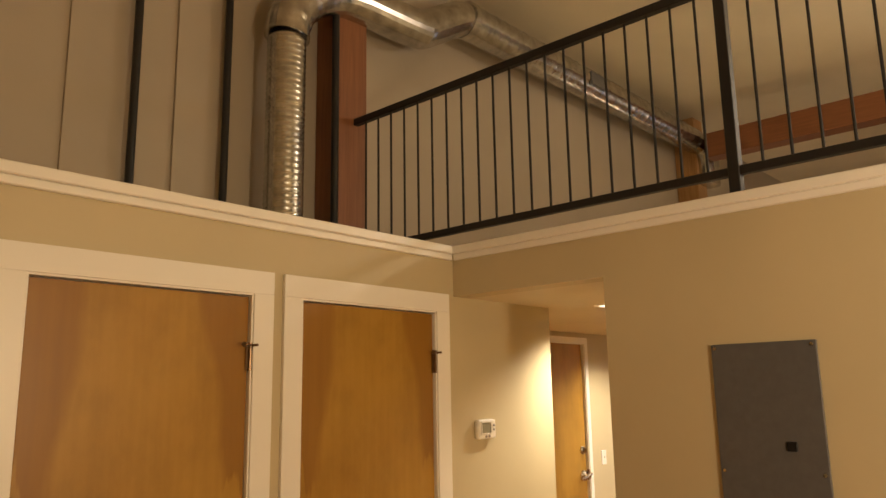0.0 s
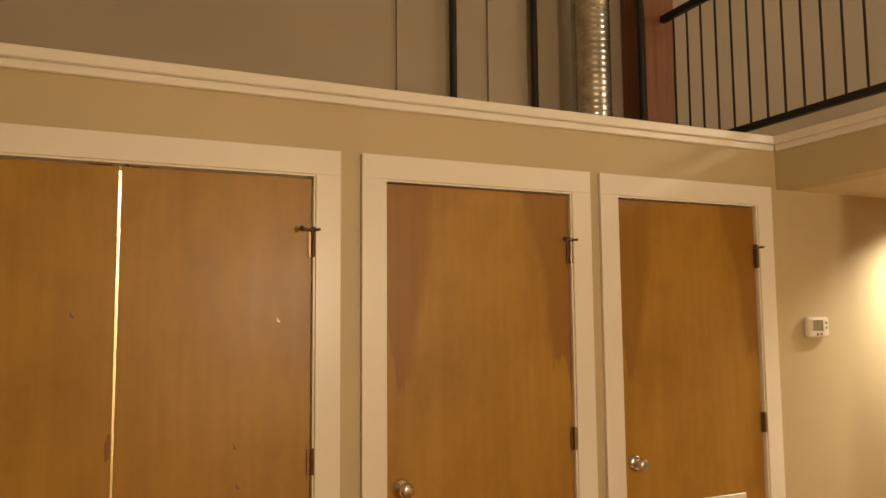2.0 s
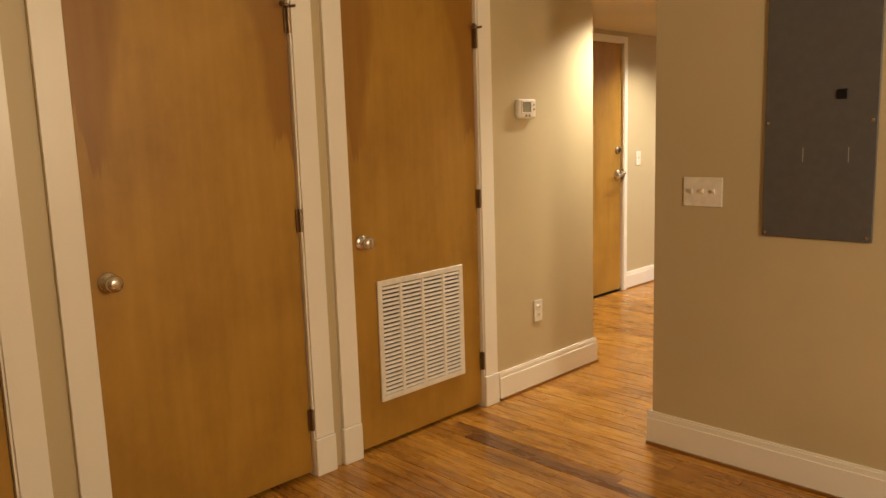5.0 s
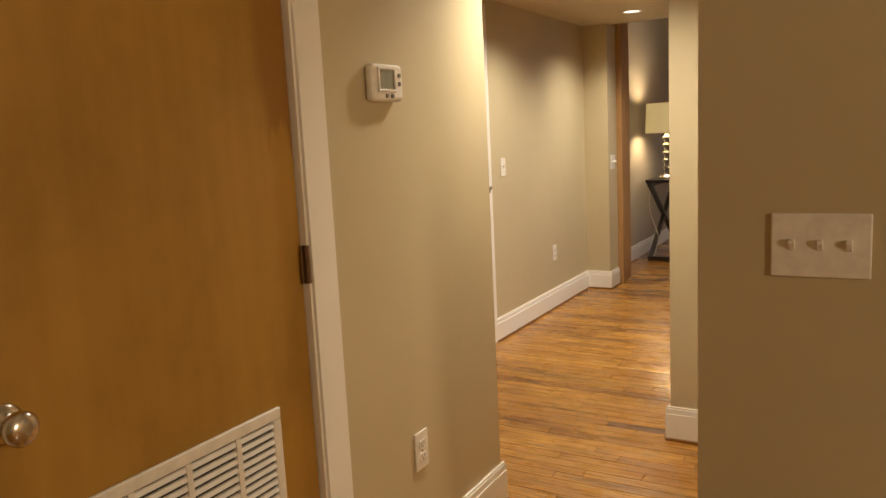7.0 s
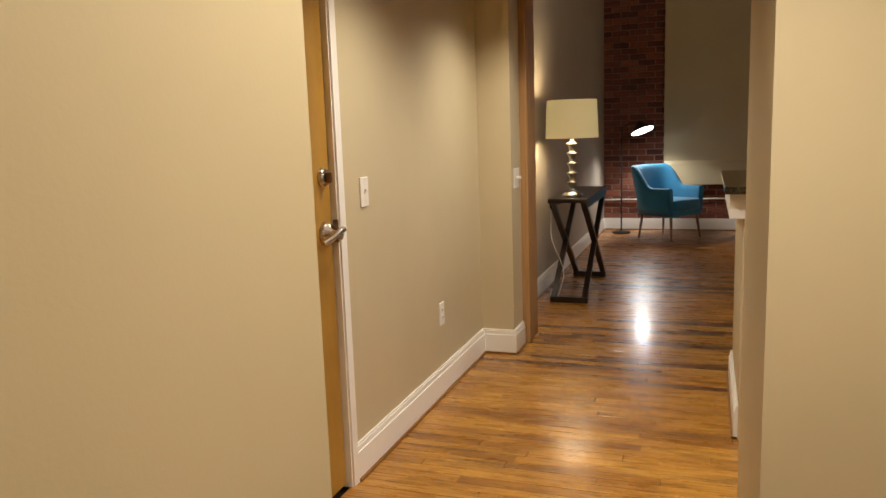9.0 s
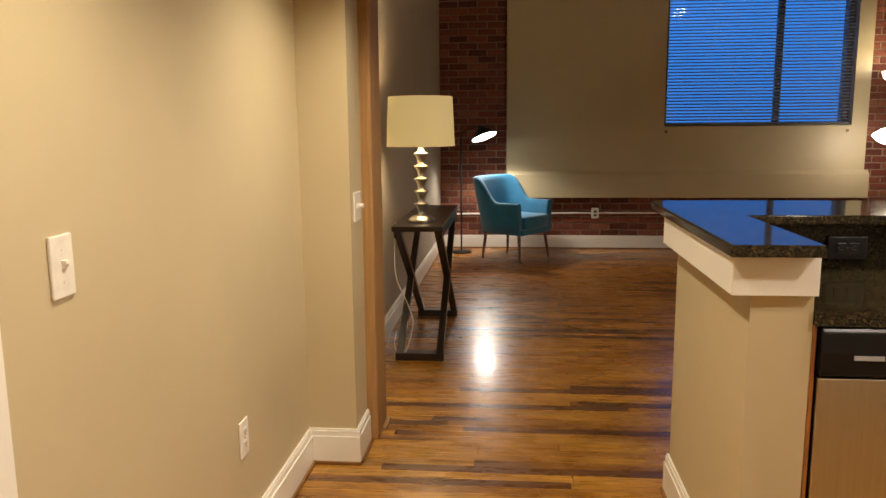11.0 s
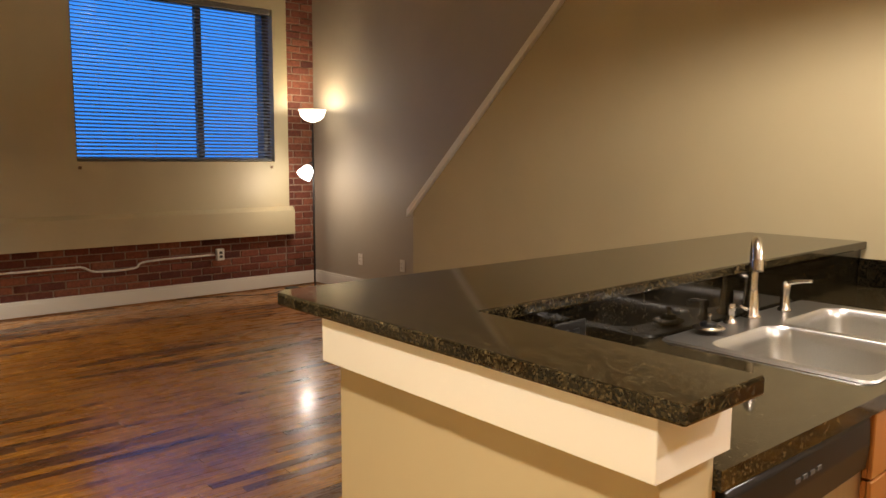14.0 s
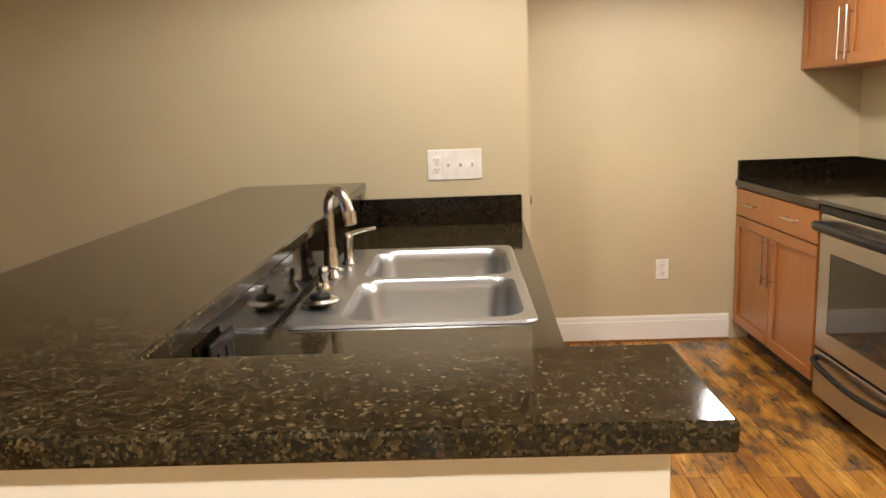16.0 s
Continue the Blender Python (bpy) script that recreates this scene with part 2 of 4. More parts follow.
def granite(name, gain, spec):
    """Polished dark granite: brown and olive grains a few millimetres wide, black matrix, sparse gold flecks."""
    n = Nodes(name)
    warp = n.add("ShaderNodeTexNoise", Scale=70.0, Detail=3.0)
    n.link(n.co, warp.inputs["Vector"])
    bent = n.add("ShaderNodeVectorMath")
    bent.operation = "MULTIPLY_ADD"
    n.link(warp.outputs["Color"], bent.inputs[0])
    bent.inputs[1].default_value = (0.004, 0.004, 0.004)
    n.link(n.co, bent.inputs[2])
    cell = n.add("ShaderNodeTexVoronoi", Scale=260.0)
    n.link(bent.outputs[0], cell.inputs["Vector"])
    sep = n.t.nodes.new("ShaderNodeSeparateColor")
    n.link(cell.outputs["Color"], sep.inputs[0])
    grains = n.ramp(sep.outputs[0], [(0.0, (0.007, 0.006, 0.004)), (0.40, (0.018, 0.014, 0.008)), (0.65, (0.034, 0.026, 0.013)), (0.88, (0.062, 0.048, 0.024)), (1.0, (0.11, 0.088, 0.048))])
    cloud = n.ramp(n.noise(32.0, 4), [(0.34, (0.45, 0.42, 0.38)), (0.62, (1.15, 1.1, 1.0))])
    col = n.mix(1.0, grains, cloud, "MULTIPLY")
    fleck = n.ramp(n.noise(330.0, 2, (1, 1, 1), 0.6), [(0.66, (0, 0, 0)), (0.71, (1, 1, 1))])
    col = n.mix(n.math("MULTIPLY", fleck, 0.55), col, (0.30, 0.25, 0.15))
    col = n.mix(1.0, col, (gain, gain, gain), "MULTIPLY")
    return n.done(col, 0.07, 0, Specular_IOR_Level=spec)


M_GRANITE = granite("speckled_granite", 1.0, 0.42)
# same granite for upright splashes, their dark reflections put into a lower colour gain
M_GRANITE_SHADED = granite("granite_shaded", 0.3, 0.22)


def brick_mat():
    n = Nodes("red_brick")
    rnd = n.add("ShaderNodeObjectInfo").outputs["Random"]
    base = n.ramp(rnd, [(0.0, (0.11, 0.030, 0.020)), (0.3, (0.19, 0.052, 0.030)), (0.7, (0.27, 0.080, 0.044)), (1.0, (0.33, 0.125, 0.070))])
    geo = n.add("ShaderNodeNewGeometry").outputs["Position"]
    g = n.noise(38.0, 5, (1, 1, 1), 0.65, geo)
    col = n.mix(1.0, base, n.ramp(g, [(0.3, (0.6, 0.56, 0.54)), (0.7, (1.1, 1.1, 1.1))]), "MULTIPLY")
    n.bump(g, 0.5, 0.004)
    return n.done(col, 0.85)


M_BRICK = brick_mat()
M_MORTAR = plain("mortar", (0.30, 0.205, 0.15), 0.9, 0, 0.25, 60)


def fabric(name, color):
    n = Nodes(name)
    w = n.noise(420.0, 2)
    col = n.ramp(n.noise(6.0, 4), [(0.3, tuple(c * 0.82 for c in color)), (0.7, tuple(c * 1.1 for c in color))])
    n.bump(w, 0.3, 0.001)
    return n.done(col, 0.85, 0, Sheen_Weight=0.35)


M_BLUE = fabric("blue_upholstery", (0.012, 0.165, 0.31))


def shade_mat():
    n = Nodes("linen_shade")
    w = n.noise(1.0, 2, (500, 500, 60))
    col = n.ramp(w, [(0.3, (0.72, 0.62, 0.40)), (0.7, (0.80, 0.70, 0.47))])
    n.bump(w, 0.15, 0.0006)
    return n.done(col, 0.8, 0, Emission_Color=(1.0, 0.74, 0.28, 1), Emission_Strength=0.47)


M_SHADE = shade_mat()


def glass():
    n = Nodes("window_glass")
    return n.done((1, 1, 1), 0.02, 0, Transmission_Weight=1.0, IOR=1.45)


M_GLASS = glass()
M_OVEN_GLASS = plain("oven_glass", (0.02, 0.022, 0.02), 0.05, 0, Coat_Weight=0.5)
M_BLIND = plain("blind_slat", (0.34, 0.36, 0.40), 0.4)
M_FRAME = plain("window_frame_alu", (0.16, 0.15, 0.13), 0.45, 0.4)
M_BUTTON = plain("grey_rubber_button", (0.24, 0.21, 0.19), 0.55)
M_LCD = plain("lcd_glass", (0.26, 0.25, 0.18), 0.15)
M_FILTER = plain("pale_filter", (0.40, 0.41, 0.42), 0.5)

# ---------------------------------------------------------------- mesh helpers


def box(bm, x0, x1, y0, y1, z0, z1, bevel=0.0, seg=1):
    """One box; with bevel its edges are rounded."""
    lo = len(bm.verts)
    c = ((x0 + x1) / 2, (y0 + y1) / 2, (z0 + z1) / 2)
    r = bmesh.ops.create_cube(bm, size=1, matrix=Matrix.Translation(c) @ Matrix.Diagonal((x1 - x0, y1 - y0, z1 - z0, 1)))
    if bevel:
        es = list({e for v in r["verts"] for e in v.link_edges})
        bmesh.ops.bevel(bm, geom=es, offset=bevel, segments=seg, affect="EDGES", profile=0.5)
    return bm


def tube(bm, p0, p1, r0, r1=None, seg=20, cap=True):
    """A round bar from p0 to p1."""
    p0, p1 = Vector(p0), Vector(p1)
    d = p1 - p0
    m = Matrix.Translation((p0 + p1) / 2) @ d.to_track_quat("Z", "Y").to_matrix().to_4x4()
    bmesh.ops.create_cone(bm, cap_ends=cap, segments=seg, radius1=r0, radius2=r0 if r1 is None else r1, depth=d.length, matrix=m)
    return bm


def lathe(bm, prof, seg=32, at=(0, 0, 0), m=None, smooth=True):
    """A turned body from (radius, height) pairs about z."""
    m = m or Matrix.Translation(at)
    rings = []
    for r, z in prof:
        if r < 1e-5:
            rings.append([bm.verts.new(m @ Vector((0, 0, z)))])
        else:
            rings.append([bm.verts.new(m @ Vector((r * math.cos(2 * math.pi * i / seg), r * math.sin(2 * math.pi * i / seg), z))) for i in range(seg)])
    for a, b in zip(rings, rings[1:]):
        for i in range(seg):
            j = (i + 1) % seg
            vs = [a[i % len(a)], a[j % len(a)], b[j % len(b)], b[i % len(b)]]
            u = []
            for v in vs:
                if v not in u:
                    u.append(v)
            if len(u) > 2:
                f = bm.faces.new(u)
                f.smooth = smooth
    return bm


def sweep(bm, pts, r, seg=12, smooth=True):
    """A round tube along points."""
    pts = [Vector(p) for p in pts]
    rings = []
    for i, p in enumerate(pts):
        d = (pts[min(i + 1, len(pts) - 1)] - pts[max(i - 1, 0)]).normalized()
        q = d.to_track_quat("Z", "Y").to_matrix()
        rr = r(i / (len(pts) - 1)) if callable(r) else r
        rings.append([bm.verts.new(p + q @ Vector((rr * math.cos(2 * math.pi * k / seg), rr * math.sin(2 * math.pi * k / seg), 0))) for k in range(seg)])
    for a, b in zip(rings, rings[1:]):
        best = min(range(seg), key=lambda s: (a[0].co - b[s].co).length)
        for k in range(seg):
            f = bm.faces.new([a[k], a[(k + 1) % seg], b[(k + 1 + best) % seg], b[(k + best) % seg]])
            f.smooth = smooth
    bm.faces.new(rings[0][::-1])
    bm.faces.new(rings[-1])
    return bm


def curve_pts(ctrl, n=10):
    """Smooth points through ctrl (Catmull-Rom)."""
    c = [Vector(p) for p in ctrl]
    c = [2 * c[0] - c[1]] + c + [2 * c[-1] - c[-2]]
    out = []
    for i in range(1, len(c) - 2):
        for k in range(n):
            t = k / n
            out.append(0.5 * ((2 * c[i]) + (c[i + 1] - c[i - 1]) * t + (2 * c[i - 1] - 5 * c[i] + 4 * c[i + 1] - c[i + 2]) * t * t + (3 * c[i] - c[i - 1] - 3 * c[i + 1] + c[i + 2]) * t ** 3))
    out.append(c[-2])
    return out


def prism(bm, poly, a0, a1, axis="y", bevel=0.0):
    """A flat outline pushed from a0 to a1 along an axis; poly in the two other axes, in order."""
    def P(u, v, a):
        return {"x": (a, u, v), "y": (u, a, v), "z": (u, v, a)}[axis]
    lo = [bm.verts.new(P(u, v, a0)) for u, v in poly]
    hi = [bm.verts.new(P(u, v, a1)) for u, v in poly]
    fs = [bm.faces.new(lo), bm.faces.new(hi)]
    for i in range(len(poly)):
        j = (i + 1) % len(poly)
        fs.append(bm.faces.new([lo[i], lo[j], hi[j], hi[i]]))
    bmesh.ops.recalc_face_normals(bm, faces=fs)
    if bevel:
        bmesh.ops.bevel(bm, geom=list({e for f in fs for e in f.edges}), offset=bevel, segments=2, affect="EDGES", profile=0.5)
    return bm


def mesh_of(name, bm, mat):
    me = bpy.data.meshes.new(name)
    bm.normal_update()
    bm.to_mesh(me)
    bm.free()
    me.materials.append(mat)
    return me


def part(name, bm, mat, parent=None, label=""):
    ob = new(name, mesh_of(name, bm, mat))
    if parent:
        ob.parent = parent
    return tagged(ob, label)


def thing(name, loc, label, category, rz=0.0, group=""):
    ob = new(name)
    ob.empty_display_size = 0.1
    ob.matrix_world = pose(*loc, 0, 0, rz)
    return tagged(ob, label, category, group)


def B(*a, **k):
    return box(bmesh.new(), *a, **k)


def structure(name, boxes, mat, label="", category="", bevel=0.0):
    bm = bmesh.new()
    for b in boxes:
        box(bm, *b, bevel=bevel)
    ob = new(name, mesh_of(name, bm, mat))
    return tagged(ob, label, category, "", "structure")


# ---------------------------------------------------------------- the shell
XW, XE, YB, HI, LO = -0.945, 3.95, 10.09, 4.55, 2.135
structure("floor", [(-1.1, 5.2, -6.2, 10.4, -0.12, -0.02)], M_UNDER, "narrow varnished strip floor, worn and stained", "floor")
structure("wall_west", [(-1.1, XW, -6.2, 1.715, 0, 2.25), (-1.1, XW, 1.715, 2.675, 2.05, 2.25), (-1.1, XW, 2.675, 4.72, 0, 2.25)], M_WALL, "tall tan painted wall with the entry door", "wall")
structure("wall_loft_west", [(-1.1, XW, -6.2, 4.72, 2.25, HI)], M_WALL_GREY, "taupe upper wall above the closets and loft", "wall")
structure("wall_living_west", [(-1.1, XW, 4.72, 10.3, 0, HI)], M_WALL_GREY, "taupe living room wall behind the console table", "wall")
structure("wall_closet", [(-0.10, 0, -6.0, -3.52, 0, 2.345), (-0.10, 0, -3.52, -2.245, 2.05, 2.345), (-0.10, 0, -2.245, -1.985, 0, 2.345), (-0.10, 0, -1.985, -1.17, 2.05, 2.345), (-0.10, 0, -1.17, -0.94, 0, 2.345), (-0.10, 0, -0.94, -0.14, 2.05, 2.345), (-0.10, 0, -0.14, 0.83, 0, 2.345), (XW, -0.10, 0.73, 0.83, 0, 2.345), (XW, -0.10, -2.1, -2.0, 0, 2.30), (XW, -0.10, -1.1, -1.0, 0, 2.30)], M_WALL, "tan closet wall, lower than the room", "wall")
structure("closet_top", [(XW, -0.10, -6.0, -0.002, 2.30, 2.345)], M_WALL, "flat top of the closets", "ceiling")
structure("wall_panel", [(0.86, 5.05, 0, 0.12, 0, 2.345), (0.0, 0.86, 0, 0.12, LO, 2.345)], M_WALL, "tan wall with the electrical panel", "wall")
structure("wall_bath", [(0.86, 0.98, 0.12, 0.62, 0, LO), (0.86, 0.98, 0.62, 1.40, 2.05, LO), (0.86, 0.98, 1.40, 1.62, 0, LO)], M_WALL, "tan hall wall with a side door", "wall")
structure("wall_stub", [(0.42, 0.98, 1.62, 1.74, 0, LO), (0.42, 0.54, 1.74, 2.45, 0, LO)], M_WALL, "tan wall end between hall and kitchen", "wall")
structure("wall_kitchen", [(0.98, XE, 1.38, 1.50, 0, LO)], M_WALL, "tan kitchen wall behind the stove", "wall")
structure("wall_east", [(XE, 4.1, 0.12, 3.5, 0, HI)], M_WALL, "tan kitchen wall", "wall")
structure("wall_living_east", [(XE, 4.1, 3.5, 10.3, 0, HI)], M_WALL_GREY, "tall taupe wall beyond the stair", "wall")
structure("wall_bedroom_east", [(5.05, 5.2, -6.2, 0.12, 0, HI), (4.1, 5.2, 0.12, 0.27, 0, HI)], M_WALL, "tan bedroom wall", "wall")
structure("wall_south", [(-1.1, 5.2, -6.2, -6.0, 0, HI)], M_WALL, "tan bedroom wall", "wall")
structure("ceiling", [(-1.1, 5.2, -6.2, 10.4, HI, HI + 0.15)], M_CEIL, "high tan ceiling", "ceiling")
structure("loft_floor", [(XW, 2.685, 0.12, 4.6, LO, 2.36), (2.685, XE, 0.12, 3.385, LO, 2.36), (2.805, XE, 3.385, 5.45, LO, 2.36)], M_CEIL, "underside of the loft, smooth tan ceiling", "ceiling")
structure("pilaster", [(XW, -0.75, 4.49, 4.72, 0, LO)], M_WALL, "tan pilaster beside the timber post", "wall")
# stair wall with its sloping cap
bm = bmesh.new()
prism(bm, [(3.39, 0), (6.83, 0), (6.83, 1.03), (4.50, 3.20), (3.39, 3.20)], 2.69, 2.80, "x")
tagged(part("wall_stair", bm, M_WALL), "tan wall along the stair with a sloping top", "wall", "", "structure")
bm = bmesh.new()
prism(bm, [(6.88, 0.995), (6.88, 1.045), (4.52, 3.243), (4.52, 3.19)], 2.67, 2.82, "x", 0.004)
tagged(part("trim_stair_cap", bm, M_TRIM), "painted sloping cap on the stair wall", "trim", "", "structure")
bm = bmesh.new()
for i in range(13):
    y1 = 6.78 - i * 0.115 * 0.95
    box(bm, 2.80, XE, y1 - 0.115, y1, 0 if i == 0 else i * 0.1815 - 0.02, (i + 1) * 0.1815)
    if y1 < 5.45:
        break
tagged(part("stairs", bm, M_POST), "wooden steps up to the loft", "stairs", "", "structure")
structure("wall_closet_under_stair", [(2.80, 3.10, 3.40, 3.50, 0, LO), (3.10, 3.86, 3.40, 3.50, 2.05, LO), (3.86, XE, 3.40, 3.50, 0, LO)], M_WALL, "tan wall under the stair", "wall")

# window wall: brick piers and band, plaster panel in front
WX0, WX1, WZ0, WZ1 = 1.49, 3.42, 1.34, 2.88
structure("wall_north", [(XW, WX0, YB + 0.03, 10.4, 0, HI), (WX1, XE, YB + 0.03, 10.4, 0, HI), (WX0, WX1, YB + 0.03, 10.4, 0, WZ0), (WX0, WX1, YB + 0.03, 10.4, WZ1, HI)], M_MORTAR, "old red brick wall", "wall")
structure("plaster_panel", [(-0.20, WX0, 10.03, YB + 0.03, 0.85, HI), (WX1, 3.58, 10.03, YB + 0.03, 0.85, HI), (WX0, WX1, 10.03, YB + 0.03, 0.85, WZ0), (WX0, WX1, 10.03, YB + 0.03, WZ1, HI)], M_WALL, "tan plaster panel between the brick piers", "wall")
bm = bmesh.new()
prism(bm, [(9.985, 0.575), (YB + 0.02, 0.575), (YB + 0.02, 0.85), (10.027, 0.87), (9.985, 0.83)], -0.19, 3.62, "x", 0.004)
tagged(part("trim_ledge", bm, M_WALL), "tan boxed ledge along the foot of the plaster panel", "trim", "", "structure")
structure("backdrop_dusk", [(-2, 7, 11.6, 11.65, -0.5, 5)], M_DUSK, "blue dusk sky", "backdrop")

# cap along the loft edge and the closet tops
structure("trim_cap", [(-0.12, 0.035, -6.0, -0.035, 2.345, 2.385), (-0.02, 0.018, -6.0, -0.018, 2.315, 2.345), (-0.12, 5.05, -0.035, 0.14, 2.345, 2.385), (0.018, 5.05, -0.018, 0.002, 2.315, 2.345)], M_TRIM, "painted cap moulding along the ledge", "trim", 0.004)

BB, BT = 0.147, 0.017


def baseboard(runs):
    """Boards with a small bead on top; each run (x0, y0, x1, y1, nx, ny): wall line and the way it faces."""
    bm, shoe = bmesh.new(), bmesh.new()
    for x0, y0, x1, y1, nx, ny in runs:
        for target, t, z0, z1 in ((bm, BT, 0.002, BB - 0.030), (bm, BT * 0.72, BB - 0.030, BB - 0.008), (bm, BT * 0.5, BB - 0.008, BB), (shoe, BT + 0.009, 0, 0.012)):
            xs = sorted((x0, x1)) if ny else sorted((x0, x0 + nx * t))
            ys = sorted((y0, y1)) if nx else sorted((y0, y0 + ny * t))
            box(target, xs[0], xs[1], ys[0], ys[1], z0, z1)
    tagged(part("trim_shoe", shoe, M_SHOE), "stained wooden shoe strip under the baseboard", "trim", "", "structure")
    ob = part("baseboard", bm, M_TRIM)
    return tagged(ob, "white painted baseboard", "baseboard", "", "structure")


baseboard([(0, -0.03, 0, 0.83 + BT, 1, 0), (0, 0.83, XW, 0.83, 0, 1), (XW, 0.83 + BT, XW, 1.62, 1, 0),
           (XW, 2.72, XW, 4.49 - BT, 1, 0), (XW, 4.49, -0.75 + BT, 4.49, 0, -1), (-0.75, 4.49, -0.75, 4.71, 1, 0),
           (XW, 4.95, XW, 10.07, 1, 0), (XW, 10.09, 3.95, 10.09, 0, -1), (XE, 5.6, XE, 10.07, -1, 0),
           (0.86 - BT, 0, 5.05, 0, 0, -1), (0.86, 0, 0.86, 0.54, -1, 0), (0.86, 1.48, 0.86, 1.62 - BT, -1, 0),
           (0.42 - BT, 1.62, 0.86, 1.62, 0, -1), (0.42, 1.62, 0.42, 2.45 + BT, -1, 0), (0.42, 2.45, 0.54, 2.45, 0, 1),
           (XE, 2.17, XE, 3.38, -1, 0), (0.46, 3.50, 0.46, 4.33 + BT, -1, 0), (0.46, 4.33, 2.69, 4.33, 0, 1), (2.69, 4.36, 2.69, 6.80, -1, 0),
           (2.69, 6.83, 2.80, 6.83, 0, 1), (0, -2.10, 0, -2.10, 1, 0), (0, -6.0, 0, -3.66, 1, 0), (2.69 - 0.02, 3.39, 2.80, 3.39, 0, -1)])

# ---------------------------------------------------------------- doors and wall fittings
# local axes of doors and plates: x to the right as one faces them, y into the wall, z up
FACE_E, FACE_S, FACE_W = 90, 0, -90


def knob(parent, x, z, y=-0.0):
    """Round door knob on its rose, a part of the leaf it sits on."""
    m = Matrix.Translation((x, y, z)) @ Matrix.Rotation(radians(90), 4, "X")
    bm = lathe(bmesh.new(), [(0, 0), (0.033, 0), (0.033, 0.004), (0.026, 0.009), (0.012, 0.012), (0.011, 0.028), (0.020, 0.034), (0.027, 0.044), (0.028, 0.054), (0.022, 0.062), (0.010, 0.065), (0, 0.0655)], 28, m=m)
    return part("knob", bm, M_NICKEL, parent, "satin nickel round knob")


def hinge(parent, x, z, stop=False):
    bm = bmesh.new()
    tube(bm, (x, -0.006, z - 0.045), (x, -0.006, z + 0.045), 0.007, seg=10)
    box(bm, x - 0.016, x + 0.004, -0.003, 0.001, z - 0.045, z + 0.045)
    if stop:
        tube(bm, (x, -0.012, z + 0.050), (x - 0.045, -0.040, z + 0.052), 0.005, seg=8)
        tube(bm, (x - 0.045, -0.040, z + 0.052), (x - 0.052, -0.044, z + 0.052), 0.010, seg=10)
        tube(bm, (x, -0.012, z + 0.050), (x + 0.018, -0.032, z + 0.052), 0.005, seg=8)
        tube(bm, (x, -0.006, z + 0.045), (x, -0.006, z + 0.062), 0.008, seg=10)
    return part("hinge", bm, M_BRONZE, parent, "dark bronze hinge")


def leaf(name, x0, x1, parent, front=0.006, z0=0.018, z1=2.04, mat=None):
    bm = B(x0, x1, front, front + 0.038, z0, z1, bevel=0.002)
    return part(name, bm, mat or M_DOOR, parent)


def casing(parent, x0, x1, top, w=0.09, plinth=True):
    """Flat painted boards round an opening; foot blocks a little thicker."""
    t = 0.018
    for a, b in ((x0 - w, x0), (x1, x1 + w)):
        part("casing_side", B(a, b, -t, 0.0, 0.16 if plinth else 0.0, top, bevel=0.0012), M_TRIM, parent)
        if plinth:
            part("plinth_block", B(a - 0.006, b + 0.003, -t - 0.007, 0.0, 0.0, 0.158, bevel=0.003), M_TRIM, parent)
    part("casing_head", B(x0 - w, x1 + w, -t, 0.0, top + 0.0003, top + w, bevel=0.0012), M_TRIM, parent)
    bm = bmesh.new()
    for a, b in ((x0 - 0.001, x0 + 0.007), (x1 - 0.007, x1 + 0.001)):
        box(bm, a, b, -0.010, 0.095, 0.0, top)
    box(bm, x0 + 0.007, x1 - 0.007, -0.010, 0.095, top - 0.007, top + 0.001)
    box(bm, x0 + 0.007, x1 - 0.007, 0.048, 0.058, top - 0.02, top - 0.007)
    part("jamb", bm, M_TRIM, parent)


def vent(parent, x0, x1, z0, z1):
    """Return-air grille: frame, three bars, slanted louvres, filter coloured dark as gap shade."""
    f = 0.026
    g = part("vent_grille", B(x0, x1, -0.006, 0.004, z0, z0 + f, bevel=0.002), M_PLASTIC, parent, "white louvred return-air grille")
    part("filter", B(x0 + 0.01, x1 - 0.01, 0.0005, 0.0035, z0 + f, z1 - f), M_SLOT, g, "air filter, coloured dark for the shade between louvres")
    for a, b, c, d in ((x0, x1, z1 - f, z1), (x0, x0 + f, z0 + f, z1 - f), (x1 - f, x1, z0 + f, z1 - f)):
        part("frame", B(a, b, -0.006, 0.004, c, d, bevel=0.002), M_PLASTIC, g)
    for k in (1, 2, 3):
        x = x0 + (x1 - x0) * k / 4
        part("bar", B(x - 0.007, x + 0.007, -0.007, 0.003, z0 + f, z1 - f), M_PLASTIC, g)
    n = 26
    me = mesh_of("louvre", prism(bmesh.new(), [(-0.0066, -0.0050), (-0.0054, -0.0054), (-0.0030, 0.0036), (0.0004, 0.0052), (-0.0006, 0.0060), (-0.0040, 0.0044)], x0 + f, x1 - f, "x"), M_ENAMEL)
    for i in range(n):
        ob = new("louvre", me)
        ob.parent = g
        ob.location = (0, 0, z0 + f + (z1 - z0 - 2 * f) * (i + 0.5) / n)


def closet_door(y0, y1, label, grille=False):
    w = y1 - y0
    d = thing("closet_door", (0, (y0 + y1) / 2, 0), label, "door", FACE_E, "closet doors")
    casing(d, -w / 2, w / 2, 2.05)
    lf = leaf("leaf", -w / 2 + 0.0125, w / 2 - 0.010, d, z1=2.0375)
    knob(lf, -w / 2 + 0.068, 0.925, 0.006)
    for z, s in ((0.24, False), (1.05, False), (1.80, True)):
        hinge(lf, w / 2 - 0.006, z, s)
    if grille:
        vent(lf, -0.265, 0.265, 0.207, 0.747)
    return d


